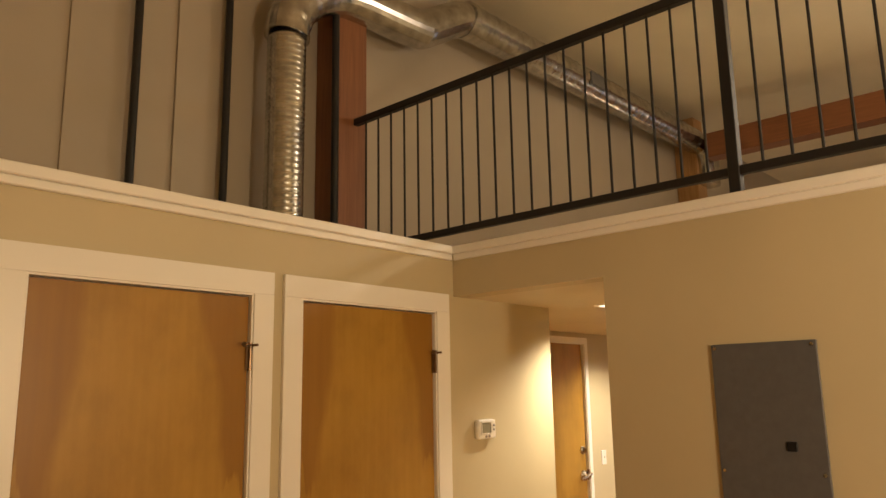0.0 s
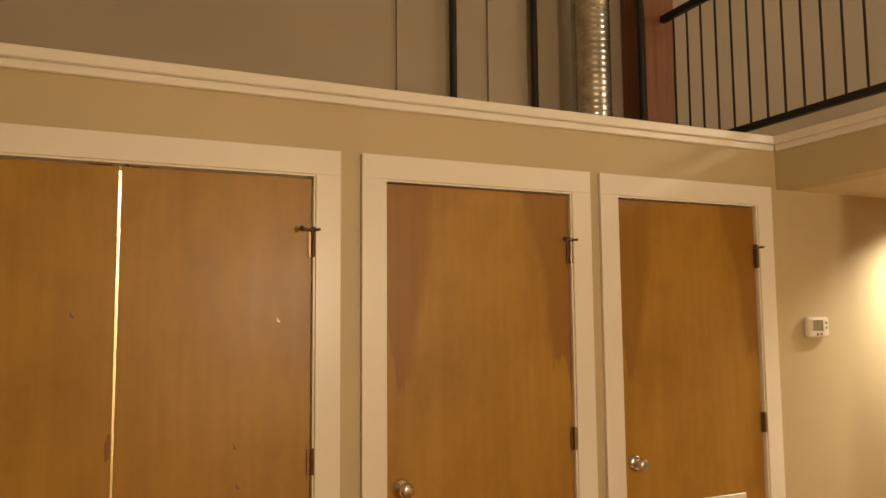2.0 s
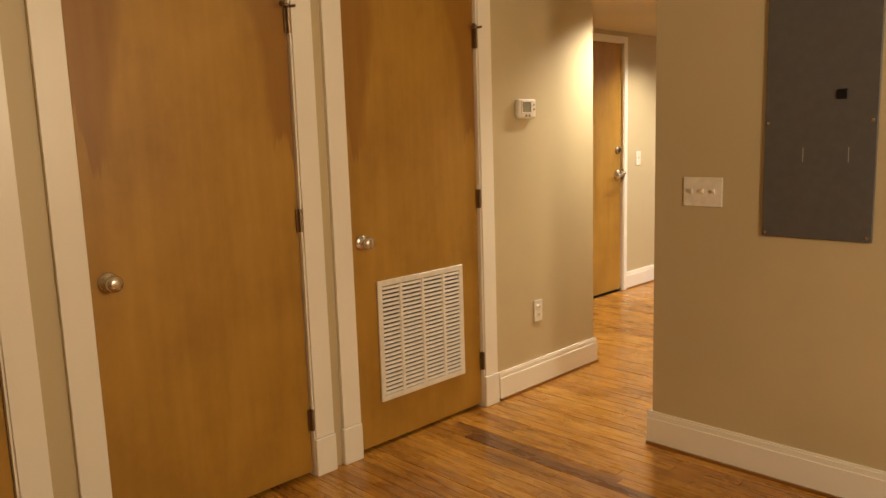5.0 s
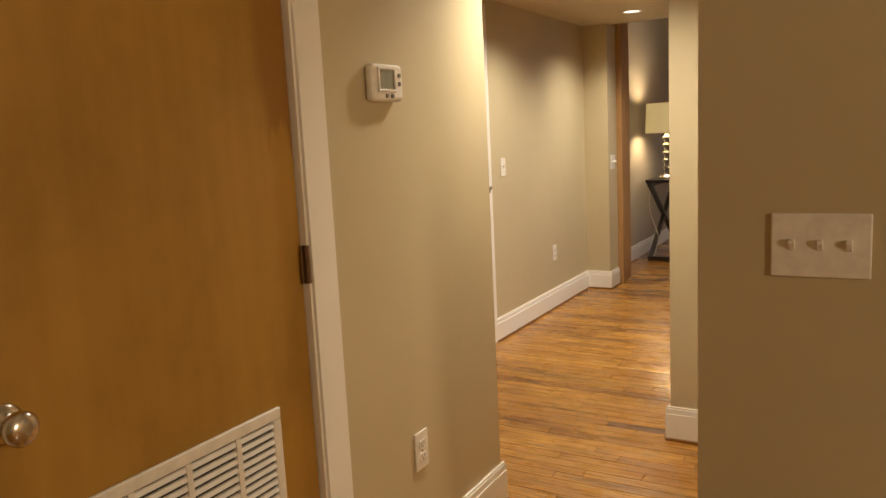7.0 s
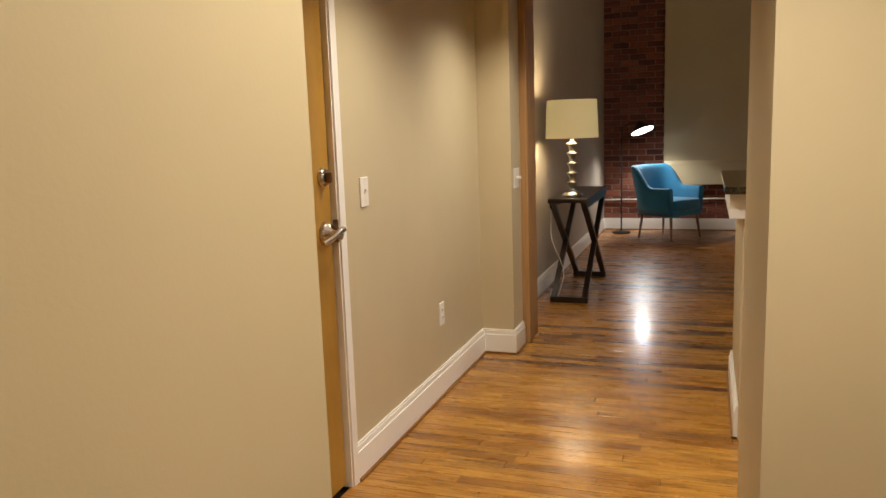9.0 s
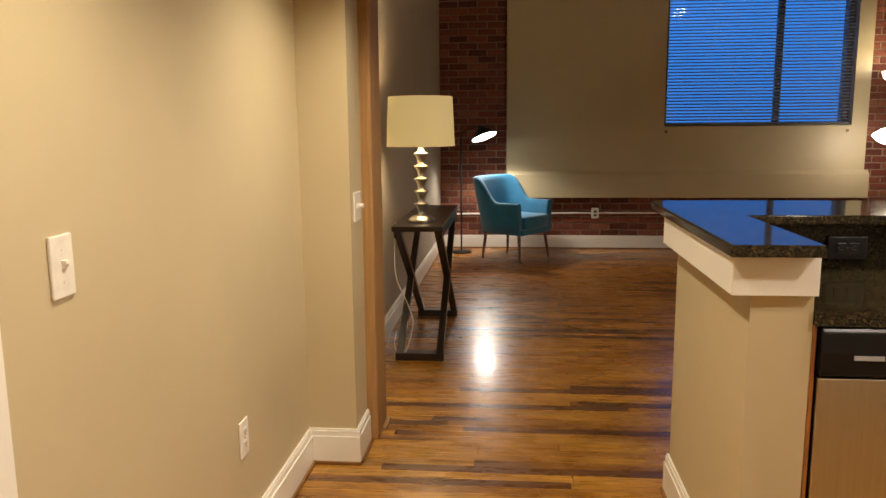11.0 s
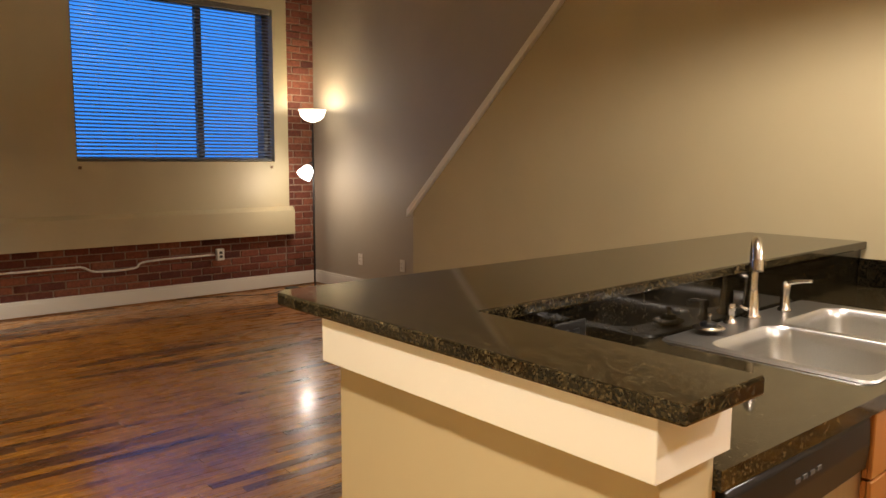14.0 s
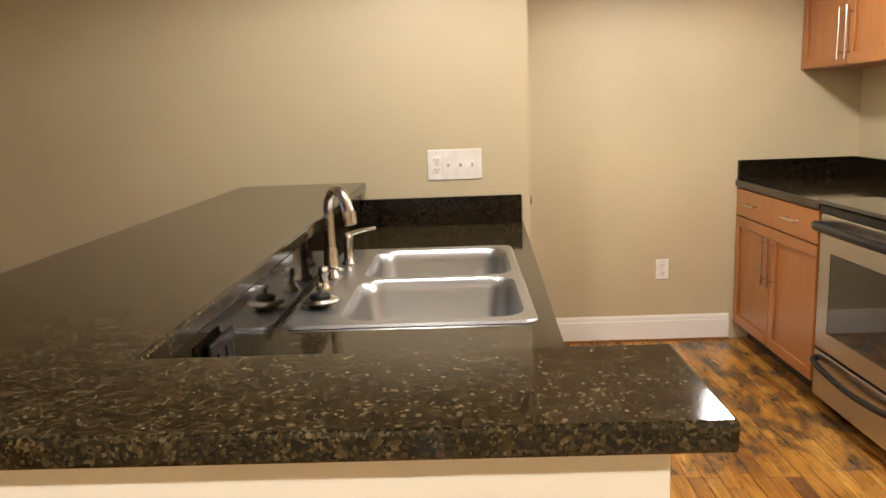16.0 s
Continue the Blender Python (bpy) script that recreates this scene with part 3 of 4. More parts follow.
closet_door(-0.94, -0.14, "amber birch closet door with a white air grille, shut", True)
closet_door(-1.985, -1.17, "plain amber birch closet door with a round knob, shut")
dd = thing("closet_double_door", (0, -2.8825, 0), "amber birch double closet door, light through its gap", "door", FACE_E, "closet doors")
casing(dd, -0.6375, 0.6375, 2.05)
for s, a, b in ((-1, -0.627, -0.004), (1, 0.004, 0.627)):
    lf = leaf("leaf", a, b, dd, z1=2.036, mat=M_DOOR_PLAIN)
    knob(lf, s * 0.066, 0.925, 0.006)
    for z, st in ((0.24, False), (1.05, False), (1.80, True)):
        if s > 0:
            hinge(lf, 0.631, z, st)
    part("ball_catch", B(s * 0.055 - 0.03, s * 0.055 + 0.03, -0.001, 0.012, 2.037, 2.043), M_BRONZE, dd)
    for mx, mz in ((0.51, 1.54), (0.37, 1.12), (0.38, 0.99)) if s > 0 else ((-0.13, 1.56), (-0.24, 0.80)):
        bm = prism(bmesh.new(), [(mx - 0.003, mz + 0.014), (mx + 0.004, mz - 0.004), (mx + 0.012, mz - 0.010), (mx + 0.010, mz - 0.014), (mx - 0.002, mz - 0.008)], 0.0045, 0.0075)
        part("chip", bm, M_BRONZE, lf, "dark chip in the veneer")

for outline in ([(-0.19, 0.02), (-0.10, 0.02), (-0.095, 0.30), (-0.105, 0.42), (-0.098, 0.52), (-0.112, 0.64), (-0.116, 0.80), (-0.123, 0.84), (-0.130, 0.70), (-0.155, 0.62), (-0.172, 0.50), (-0.182, 0.34), (-0.186, 0.20)],
                [(-0.022, 1.10), (-0.008, 1.11), (-0.006, 1.18), (-0.014, 1.19), (-0.024, 1.15)],
                [(-0.50, 2.03), (-0.395, 2.03), (-0.385, 1.80), (-0.400, 1.72), (-0.398, 1.60), (-0.412, 1.52), (-0.420, 1.62), (-0.436, 1.50), (-0.452, 1.42), (-0.470, 1.56), (-0.492, 1.48)]):
    part("stain", prism(bmesh.new(), outline, 0.0055, 0.0065), M_STAIN, dd, "dark stain in the veneer")

# entry door
ed = thing("entry_door", (XW, 2.195, 0), "amber birch entry door with lever and deadbolt, shut", "door", FACE_E)
casing(ed, -0.48, 0.48, 2.05, 0.045, False)
lf = leaf("leaf", -0.468, 0.468, ed, 0.012, 0.015, 2.042, M_DOOR_PLAIN)
rose = Matrix.Translation((0.415, 0.012, 1.185)) @ Matrix.Rotation(radians(90), 4, "X")
bolt = part("deadbolt", lathe(bmesh.new(), [(0, 0), (0.034, 0), (0.034, 0.008), (0.028, 0.016), (0, 0.017)], 28, m=rose), M_NICKEL, lf, "bronzed round deadbolt")
part("thumb_turn", B(0.407, 0.423, -0.026, -0.005, 1.166, 1.204, bevel=0.004, seg=2), M_BRONZE, bolt)
rose = Matrix.Translation((0.415, 0.012, 0.985)) @ Matrix.Rotation(radians(90), 4, "X")
lev = part("lever_handle", lathe(bmesh.new(), [(0, 0), (0.044, 0), (0.044, 0.006), (0.036, 0.020), (0.018, 0.026), (0.014, 0.050), (0.020, 0.054), (0.020, 0.064), (0, 0.066)], 28, m=rose), M_NICKEL, lf, "satin nickel lever handle")
part("lever", sweep(bmesh.new(), curve_pts([(0.445, -0.046, 0.998), (0.40, -0.050, 0.990), (0.345, -0.050, 0.976), (0.29, -0.046, 0.970)], 5), lambda t: 0.012 - 0.004 * t, 10), M_NICKEL, lev)
part("strike", B(0.462, 0.474, -0.012, 0.004, 0.95, 1.03), M_BRONZE, ed)

# side door in the hall and door under the stair
sd = thing("side_door", (0.86, 1.01, 0), "amber birch side door in white casing, shut", "door", FACE_W)
casing(sd, -0.39, 0.39, 2.05, 0.085, False)
lf = leaf("leaf", -0.38, 0.38, sd, 0.05)
knob(lf, 0.32, 0.925, 0.05)
ud = thing("under_stair_door", (3.48, 3.40, 0), "painted white door under the stair, shut", "door", FACE_S)
casing(ud, -0.38, 0.38, 2.05, 0.085, False)
lf = part("leaf", B(-0.37, 0.37, 0.006, 0.042, 0.012, 2.04, bevel=0.002), M_TRIM, ud)
knob(lf, -0.31, 0.925, 0.006)
for z in (0.25, 1.75):
    hinge(lf, 0.374, z)


def plate(name, loc, rz, gangs, label, kinds, category):
    """Wall plate; kinds holds one letter per gang: t toggle, d duplex outlet, k dimmer knob."""
    w, h = 0.070 + 0.046 * (gangs - 1), 0.116
    p = thing(name, loc, label, category, rz)
    pl = part("plate", B(-w / 2, w / 2, -0.007, 0, -h / 2, h / 2, bevel=0.003, seg=2), M_PLASTIC, p)
    for i, k in enumerate(kinds):
        x = (i - (gangs - 1) / 2) * 0.046
        if k == "t":
            part("toggle", prism(bmesh.new(), [(-0.006, -0.011), (-0.006, 0.011), (-0.017, 0.012), (-0.017, 0.004)], x - 0.005, x + 0.005, "x", 0.001), M_PLASTIC, p)
            for z in (-0.030, 0.030):
                part("screw", tube(bmesh.new(), (x, -0.0065, z), (x, -0.0078, z), 0.0025, seg=8), M_PLASTIC, p)
        elif k == "k":
            part("dimmer_knob", tube(bmesh.new(), (x, -0.005, 0), (x, -0.026, 0), 0.011, 0.009, seg=16), M_PLASTIC, p)
        else:
            for z in (-0.0195, 0.0195):
                s = part("socket", B(x - 0.016, x + 0.016, -0.0095, -0.006, z - 0.0135, z + 0.0135, bevel=0.003, seg=2), M_PLASTIC, p)
                for sx in (-0.006, 0.006):
                    part("slot", B(x + sx - 0.0012, x + sx + 0.0012, -0.0102, -0.009, z - 0.003, z + 0.006), M_SLOT, s)
                part("slot", tube(bmesh.new(), (x, -0.0102, z - 0.008), (x, -0.009, z - 0.008), 0.0024, seg=8), M_SLOT, s)
            part("screw", tube(bmesh.new(), (x, -0.0065, 0), (x, -0.008, 0), 0.003, seg=8), M_NICKEL, p)
    return p


plate("light_switch", (1.071, 0, 1.105), FACE_S, 3, "white triple toggle switch plate on the tan wall", "ttt", "light switch")
plate("light_switch", (XW, 2.915, 1.108), FACE_E, 1, "white single toggle switch plate by the entry door", "t", "light switch")
plate("light_switch", (-0.75, 4.60, 1.043), FACE_E, 2, "white switch plate with dimmer knob on the pilaster", "tk", "light switch")
plate("switch_and_outlet", (2.69, 3.678, 1.133), FACE_W, 4, "white plate with outlet and three switches by the sink", "dttt", "light switch")
for loc, rz in (((0, 0.303, 0.411), FACE_E), ((XW, 3.758, 0.416), FACE_E), ((XE, 2.545, 0.413), FACE_W), ((XE, 8.55, 0.36), FACE_W), ((XE, 9.25, 0.35), FACE_W)):
    plate("outlet", loc, rz, 1, "white duplex outlet plate on the wall", "d", "outlet")

# thermostat
th = thing("thermostat", (0, 0.205, 1.478), "white wall thermostat with grey display", "thermostat", FACE_E)
body = part("body", B(-0.070, 0.072, -0.030, 0, -0.050, 0.047, bevel=0.012, seg=3), M_PLASTIC, th)
part("display", B(-0.043, 0.025, -0.0307, -0.029, -0.019, 0.031), M_LCD, body, "grey display")
for a, b, c, d in ((-0.050, 0.032, 0.031, 0.038), (-0.050, 0.032, -0.026, -0.019), (-0.050, -0.043, -0.019, 0.031), (0.025, 0.032, -0.019, 0.031)):
    part("bezel", B(a, b, -0.0345, -0.029, c, d, bevel=0.0015), M_PLASTIC, body)
for x, z in ((0.050, 0.018), (0.050, -0.004), (-0.012, -0.036), (0.014, -0.036)):
    part("button", tube(bmesh.new(), (x, -0.029, z), (x, -0.034, z), 0.0055, seg=14), M_BUTTON, body)

# electrical panel
ep = thing("electrical_panel", (1.497, 0, 1.385), "dark grey steel electrical panel cover", "electrical panel", FACE_S)
cover = part("cover", B(-0.187, 0.187, -0.012, 0, -0.435, 0.435, bevel=0.002), M_PANEL, ep)
for x in (-0.172, 0.172):
    for z in (-0.42, -0.02, 0.42):
        part("screw", tube(bmesh.new(), (x, -0.011, z), (x, -0.0155, z), 0.008, 0.006, seg=12), M_NICKEL, ep)
part("latch", B(0.055, 0.092, -0.018, -0.011, 0.055, 0.088, bevel=0.003), M_BLACKP, ep, "black latch")
for x in (-0.05, 0.10):
    part("scratch", B(x, x + 0.002, -0.0124, -0.0115, -0.16, -0.11), M_FILTER, ep)


# recessed lights
def downlight(x, y):
    d = thing("recessed_light", (x, y, LO), "lit recessed ceiling light with white ring", "ceiling light", 0, "recessed lights")
    part("trim_ring", lathe(bmesh.new(), [(0.058, 0.0), (0.060, -0.006), (0.082, -0.005), (0.085, 0.0)], 32), M_PLASTIC, d)
    part("lens", lathe(bmesh.new(), [(0, -0.003), (0.040, -0.003), (0.058, -0.001)], 32), M_BULB, d, "glowing lens")


# hall fixtures, and matching ones for the added kitchen lights
for x, y in HALL_LIGHTS + ADDED_KITCHEN_LIGHTS:
    downlight(x, y)

# ---------------------------------------------------------------- loft edge: railing, duct, pipes, timber
rl = thing("loft_railing", (0, 0.0, 2.385), "black steel railing along the loft edge", "railing")
part("top_rail", B(-0.76, 5.04, -0.020, 0.020, 0.848, 0.888, bevel=0.004), M_BLACK, rl)
part("bottom_rail", B(-0.74, 5.04, -0.016, 0.016, 0.070, 0.104, bevel=0.003), M_BLACK, rl)
for x in (1.46, 3.80):
    part("post", B(x - 0.022, x + 0.022, -0.022, 0.022, 0.0, 0.92, bevel=0.003), M_BLACK, rl)
me = mesh_of("baluster", tube(bmesh.new(), (0, 0, 0.09), (0, 0, 0.86), 0.006, seg=8), M_BLACK)
for i in range(54):
    x = -0.66 + i * 0.106
    if min(abs(x - 1.46), abs(x - 3.80)) > 0.04:
        ob = new("baluster", me)
        ob.parent, ob.location = rl, (x, 0, 0)

dc = thing("air_duct", (-0.72, -0.53, 2.345), "ribbed galvanised round air duct", "duct")
up = [(0, 0, i * 0.0085) for i in range(148)]
part("riser", sweep(bmesh.new(), up, lambda t: 0.104 + 0.0035 * (1 if int(round(t * 147)) % 4 == 0 else 0), 28), M_GALV, dc)
el = curve_pts([(0, 0, 1.255), (0, 0.02, 1.37), (0, 0.12, 1.52), (0, 0.32, 1.64), (0, 0.52, 1.67)], 4)
part("elbow", sweep(bmesh.new(), el, lambda t: 0.122 + 0.004 * (int(t * 16) % 4 == 0), 28, False), M_GALV, dc)
part("offset", sweep(bmesh.new(), curve_pts([(0, 0.50, 1.67), (0, 1.00, 1.68), (0, 1.12, 1.72), (0, 1.42, 1.90), (0, 1.55, 1.93)], 3), 0.125, 28, False), M_GALV, dc)
run = [(0, 1.53 + i * 0.02, 1.93) for i in range(186)]
part("run", sweep(bmesh.new(), run, lambda t: 0.127 + 0.004 * (int(round(t * 185)) % 6 == 0), 28), M_GALV, dc)
part("collar", tube(bmesh.new(), (0, 1.50, 1.93), (0, 1.56, 1.93), 0.136, seg=28), M_GALV, dc)
part("drop", sweep(bmesh.new(), curve_pts([(0, 5.22, 1.93), (0.04, 5.36, 1.86), (0.06, 5.42, 1.70), (0.06, 5.42, 1.45)], 5), 0.122, 24, False), M_GALV, dc)
part("register", B(0.09, 0.135, 3.0, 3.22, 1.86, 1.98, bevel=0.004), M_PANEL, dc, "dark air register")

for x, y, r in ((-0.885, -1.285, 0.020), (-0.885, -0.79, 0.020), (-0.72, -0.185, 0.022)):
    pp = thing("standpipe", (x, y, 2.345), "black steel pipe standing against the upper wall", "pipe", 0, "black pipes")
    part("pipe", tube(bmesh.new(), (0, 0, 0), (0, 0, HI - 2.35), r, seg=16), M_BLACK, pp)
    part("coupling", tube(bmesh.new(), (0, 0, 1.62), (0, 0, 1.70), r + 0.006, seg=16), M_BLACK, pp)
for y in (-1.55, -1.02):
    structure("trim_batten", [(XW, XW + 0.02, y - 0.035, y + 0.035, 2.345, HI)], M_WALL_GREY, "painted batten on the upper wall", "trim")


def timber(name, x0, x1, y0, y1, z0, z1, mat, label):
    t = thing(name, ((x0 + x1) / 2, (y0 + y1) / 2, z0), label, "post")
    part("beam" if name == "timber_beam" else "shaft", B(-(x1 - x0) / 2, (x1 - x0) / 2, -(y1 - y0) / 2, (y1 - y0) / 2, 0, z1 - z0, bevel=0.008, seg=2), mat, t)
    return t


timber("timber_post", XW + 0.005, -0.75, -0.155, 0.085, 2.387, HI - 0.005, M_POST_RED, "reddish old timber post at the railing")
pt = timber("timber_post", XW + 0.004, -0.705, 4.725, 4.95, 0, HI - 0.005, M_POST, "rough pale timber post beside the pilaster")
part("shoe", B(-0.13, 0.135, -0.004, 0.128, 0, 0.014), M_POST, pt)
timber("timber_beam", -0.55, XE, 4.6, 4.8, 4.02, 4.28, M_BEAM, "reddish old timber beam across the loft")

# ---------------------------------------------------------------- peninsula
hw = thing("half_wall", (0.46, 3.50, 0), "tan half wall carrying the granite bar", "half wall")
bm = bmesh.new()
prism(bm, [(0, 0), (0.15, 0), (0.15, 0.56), (2.228, 0.56), (2.228, 0.83), (0, 0.83)], 0, 1.044, "z")
part("body", bm, M_WALL, hw)
bm = bmesh.new()
prism(bm, [(-0.054, -0.027), (0.15, -0.027), (0.15, -0.001), (-0.001, -0.001), (-0.001, 0.82), (-0.054, 0.82)], 0.944, 1.044, "z", 0.002)
part("trim_board", bm, M_TRIM, hw, "white painted board under the bar")

bt = thing("bar_top", (0.385, 3.42, 1.046), "dark speckled granite bar top, L-shaped, polished", "countertop")
bm = bmesh.new()
prism(bm, [(0.0, 0.0), (0.217, 0.0), (0.217, 0.605), (2.305, 0.605), (2.305, 1.09), (0.03, 1.09), (0.0, 1.06)], 0, 0.030, "z", 0.005)
part("slab", bm, M_GRANITE, bt)

ct = thing("countertop", (0.612, 3.455, 0.868), "dark speckled granite kitchen counter with sink cut-out", "countertop")
SX0, SX1, SY0, SY1 = 1.28, 2.155, 3.500, 4.038


def edge_y(x):
    """Front edge of the counter, a little askew to the wall."""
    return 3.486 - (x - 0.612) * 0.032


for x0, x1, y0, y1 in ((0.612, SX0 + 0.02, None, 4.055), (SX1 - 0.02, 2.688, None, 4.055), (SX0 + 0.02, SX1 - 0.02, None, SY0 + 0.02), (SX0 + 0.02, SX1 - 0.02, SY1 - 0.02, 4.055)):
    ya, yb = (edge_y(x0), edge_y(x1)) if y0 is None else (y0, y0)
    outline = [(x0 - 0.612, ya - 3.455), (x1 - 0.612, yb - 3.455), (x1 - 0.612, y1 - 3.455), (x0 - 0.612, y1 - 3.455)]
    part("slab", prism(bmesh.new(), outline, 0, 0.036, "z"), M_GRANITE, ct)
part("back_splash", B(0, 2.076, 0.590, 0.601, 0.0365, 0.175), M_GRANITE_SHADED, ct)
part("end_splash", B(2.055, 2.076, -0.03, 0.589, 0.0365, 0.142, bevel=0.002), M_GRANITE_SHADED, ct)
o = plate("outlet", (0.905, 4.037, 0.975), FACE_S, 1, "black duplex outlet in the granite splash", "d", "outlet")
o.rotation_euler = (0, radians(90), 0)
for c in o.children_recursive:
    c.data = c.data.copy()
    c.data.materials[0] = M_BLACKP if c.name.startswith("plate") else M_BLACKP if c.name.startswith("socket") else M_SLOT

# sink
sk = thing("sink", ((SX0 + SX1) / 2, (SY0 + SY1) / 2, 0.905), "brushed steel double bowl sink set in granite", "sink")


def rounded(w, h, r, n=6):
    out = []
    for cx, cy, a in ((w - r, h - r, 0), (-w + r, h - r, 90), (-w + r, -h + r, 180), (w - r, -h + r, 270)):
        for i in range(n + 1):
            t = radians(a + 90 * i / n)
            out.append((cx + r * math.cos(t), cy + r * math.sin(t)))
    return out


def bowl(bm, cx, cy, w, h):
    """A deep bowl with rounded corners, from the rim down."""
    steps = ((0.0, 0.004, 0.055), (0.008, -0.004, 0.055), (0.014, -0.03, 0.06), (0.022, -0.14, 0.065), (0.045, -0.165, 0.06), (0.09, -0.172, 0.05))
    prev = None
    for inset, z, r in steps:
        ring = [bm.verts.new((cx + x, cy + y, z)) for x, y in rounded(w - inset, h - inset, r)]
        if prev:
            for i in range(len(ring)):
                f = bm.faces.new([prev[i], prev[(i + 1) % len(ring)], ring[(i + 1) % len(ring)], ring[i]])
                f.smooth = True
        prev = ring
    bm.faces.new(prev)


hx, hy = (SX1 - SX0) / 2, (SY1 - SY0) / 2
bm = bmesh.new()
outer = [bm.verts.new((x, y, 0.0055)) for x, y in rounded(hx - 0.006, hy - 0.006, 0.03)]
edge = [bm.verts.new((x, y, 0.0)) for x, y in rounded(hx, hy, 0.032)]
holes = []
for cx in (-0.206, 0.206):
    holes.append([bm.verts.new((cx + x, -0.045 + y, 0.004)) for x, y in rounded(0.192, 0.200, 0.06)])
for i in range(len(outer)):
    bm.faces.new([edge[i], edge[(i + 1) % len(edge)], outer[(i + 1) % len(outer)], outer[i]])
es = []
for loop in [outer] + holes:
    for i in range(len(loop)):
        a, b = loop[i], loop[(i + 1) % len(loop)]
        e = bm.edges.get((a, b)) or bm.edges.new((a, b))
        es.append(e)
bmesh.ops.triangle_fill(bm, use_beauty=True, use_dissolve=False, edges=es, normal=(0, 0, 1))
part("deck", bm, M_SINK, sk)
for cx in (-0.206, 0.206):
    bm = bmesh.new()
    bowl(bm, cx, -0.045, 0.192, 0.200)
    b = part("bowl", bm, M_SINK, sk)
    part("drain", lathe(bmesh.new(), [(0, -0.169), (0.02, -0.168), (0.04, -0.166), (0.045, -0.1705)], 24, (cx, -0.04, 0)), M_NICKEL, b)
# the fittings on the sink deck
fc = thing("faucet", (1.735, 4.004, 0.911), "satin nickel gooseneck faucet with side lever", "faucet")
part("base", lathe(bmesh.new(), [(0.030, 0), (0.030, 0.008), (0.022, 0.014), (0.021, 0.07), (0.017, 0.09), (0.013, 0.10), (0, 0.101)], 24), M_NICKEL, fc)
neck = curve_pts([(0, 0, 0.085), (0.002, 0, 0.16), (-0.004, -0.003, 0.215), (-0.045, -0.026, 0.258), (-0.105, -0.060, 0.250), (-0.140, -0.081, 0.198)], 8)
part("spout", sweep(bmesh.new(), neck, lambda t: 0.0165 - 0.002 * math.sin(3 * t), 18), M_NICKEL, fc)
part("nozzle", tube(bmesh.new(), (-0.137, -0.079, 0.206), (-0.146, -0.085, 0.176), 0.0185, 0.016, 18), M_NICKEL, fc)
fc.scale = (0.93, 0.93, 0.93)
hd = thing("faucet_lever", (1.915, 3.985, 0.911), "satin nickel faucet lever on the sink deck", "faucet")
part("stem", lathe(bmesh.new(), [(0.026, 0), (0.026, 0.008), (0.018, 0.014), (0.017, 0.075), (0.021, 0.09), (0.018, 0.11), (0, 0.118)], 20), M_NICKEL, hd)
part("lever", sweep(bmesh.new(), curve_pts([(0, 0.0, 0.105), (0, -0.04, 0.118), (0, -0.10, 0.128)], 5), lambda t: 0.010 - 0.004 * t, 10), M_NICKEL, hd)
hd.scale = (0.82, 0.82, 0.82)
sp = thing("soap_dispenser", (1.605, 4.002, 0.911), "small satin nickel soap dispenser", "soap dispenser")
part("body", lathe(bmesh.new(), [(0.020, 0), (0.020, 0.006), (0.012, 0.012), (0.010, 0.035), (0.014, 0.040), (0.012, 0.058), (0, 0.060)], 20), M_NICKEL, sp)
part("spout", sweep(bmesh.new(), [(0, 0, 0.05), (0, -0.03, 0.055), (0, -0.05, 0.048)], 0.005, 8), M_NICKEL, sp)
ss = thing("sink_strainer", (1.446, 3.982, 0.911), "chrome sink strainer lying on the sink deck", "strainer")
part("basket", lathe(bmesh.new(), [(0.030, 0), (0.050, 0.014), (0.056, 0.016), (0.056, 0.020), (0.036, 0.026), (0, 0.022)], 28), M_NICKEL, ss)
part("stopper", lathe(bmesh.new(), [(0.030, 0.024), (0.030, 0.034), (0.024, 0.037), (0, 0.037)], 24), M_BLACKP, ss, "black rubber stopper")
part("pin", lathe(bmesh.new(), [(0.006, 0.036), (0.006, 0.055), (0.010, 0.060), (0.008, 0.066), (0, 0.068)], 16), M_NICKEL, ss)

ss.scale = (0.8, 0.8, 0.8)


# cabinets
def bar_handle(parent, p0, p1, out):
    """Straight bar pull on two feet; out: the way it stands off."""
    p0, p1, out = Vector(p0), Vector(p1), Vector(out)
    bm = bmesh.new()
    tube(bm, p0 + out, p1 + out, 0.006, seg=10)
    d = p1 - p0
    for k in (0.12, 0.88):
        tube(bm, p0 + d * k, p0 + d * k + out, 0.005, seg=8)
    part("handle", bm, M_NICKEL, parent, "satin nickel bar handle")


def front(name, x0, x1, z0, z1, parent):
    """Recessed-panel cabinet front, its face towards local -y."""
    f = part(name, B(x0, x1, -0.008, 0, z0, z1), M_CAB, parent)
    r = 0.052 if z1 - z0 > 0.25 else 0.0
    if r:
        for a, b, c, d in ((x0, x1, z0, z0 + r), (x0, x1, z1 - r, z1), (x0, x0 + r, z0 + r, z1 - r), (x1 - r, x1, z0 + r, z1 - r)):
            part("rail" if b - a > r + 0.001 else "stile", B(a, b, -0.019, -0.0085, c, d, bevel=0.002), M_CAB, f)
    else:
        part("face", B(x0, x1, -0.019, -0.0085, z0, z1, bevel=0.002), M_CAB, f)
    return f


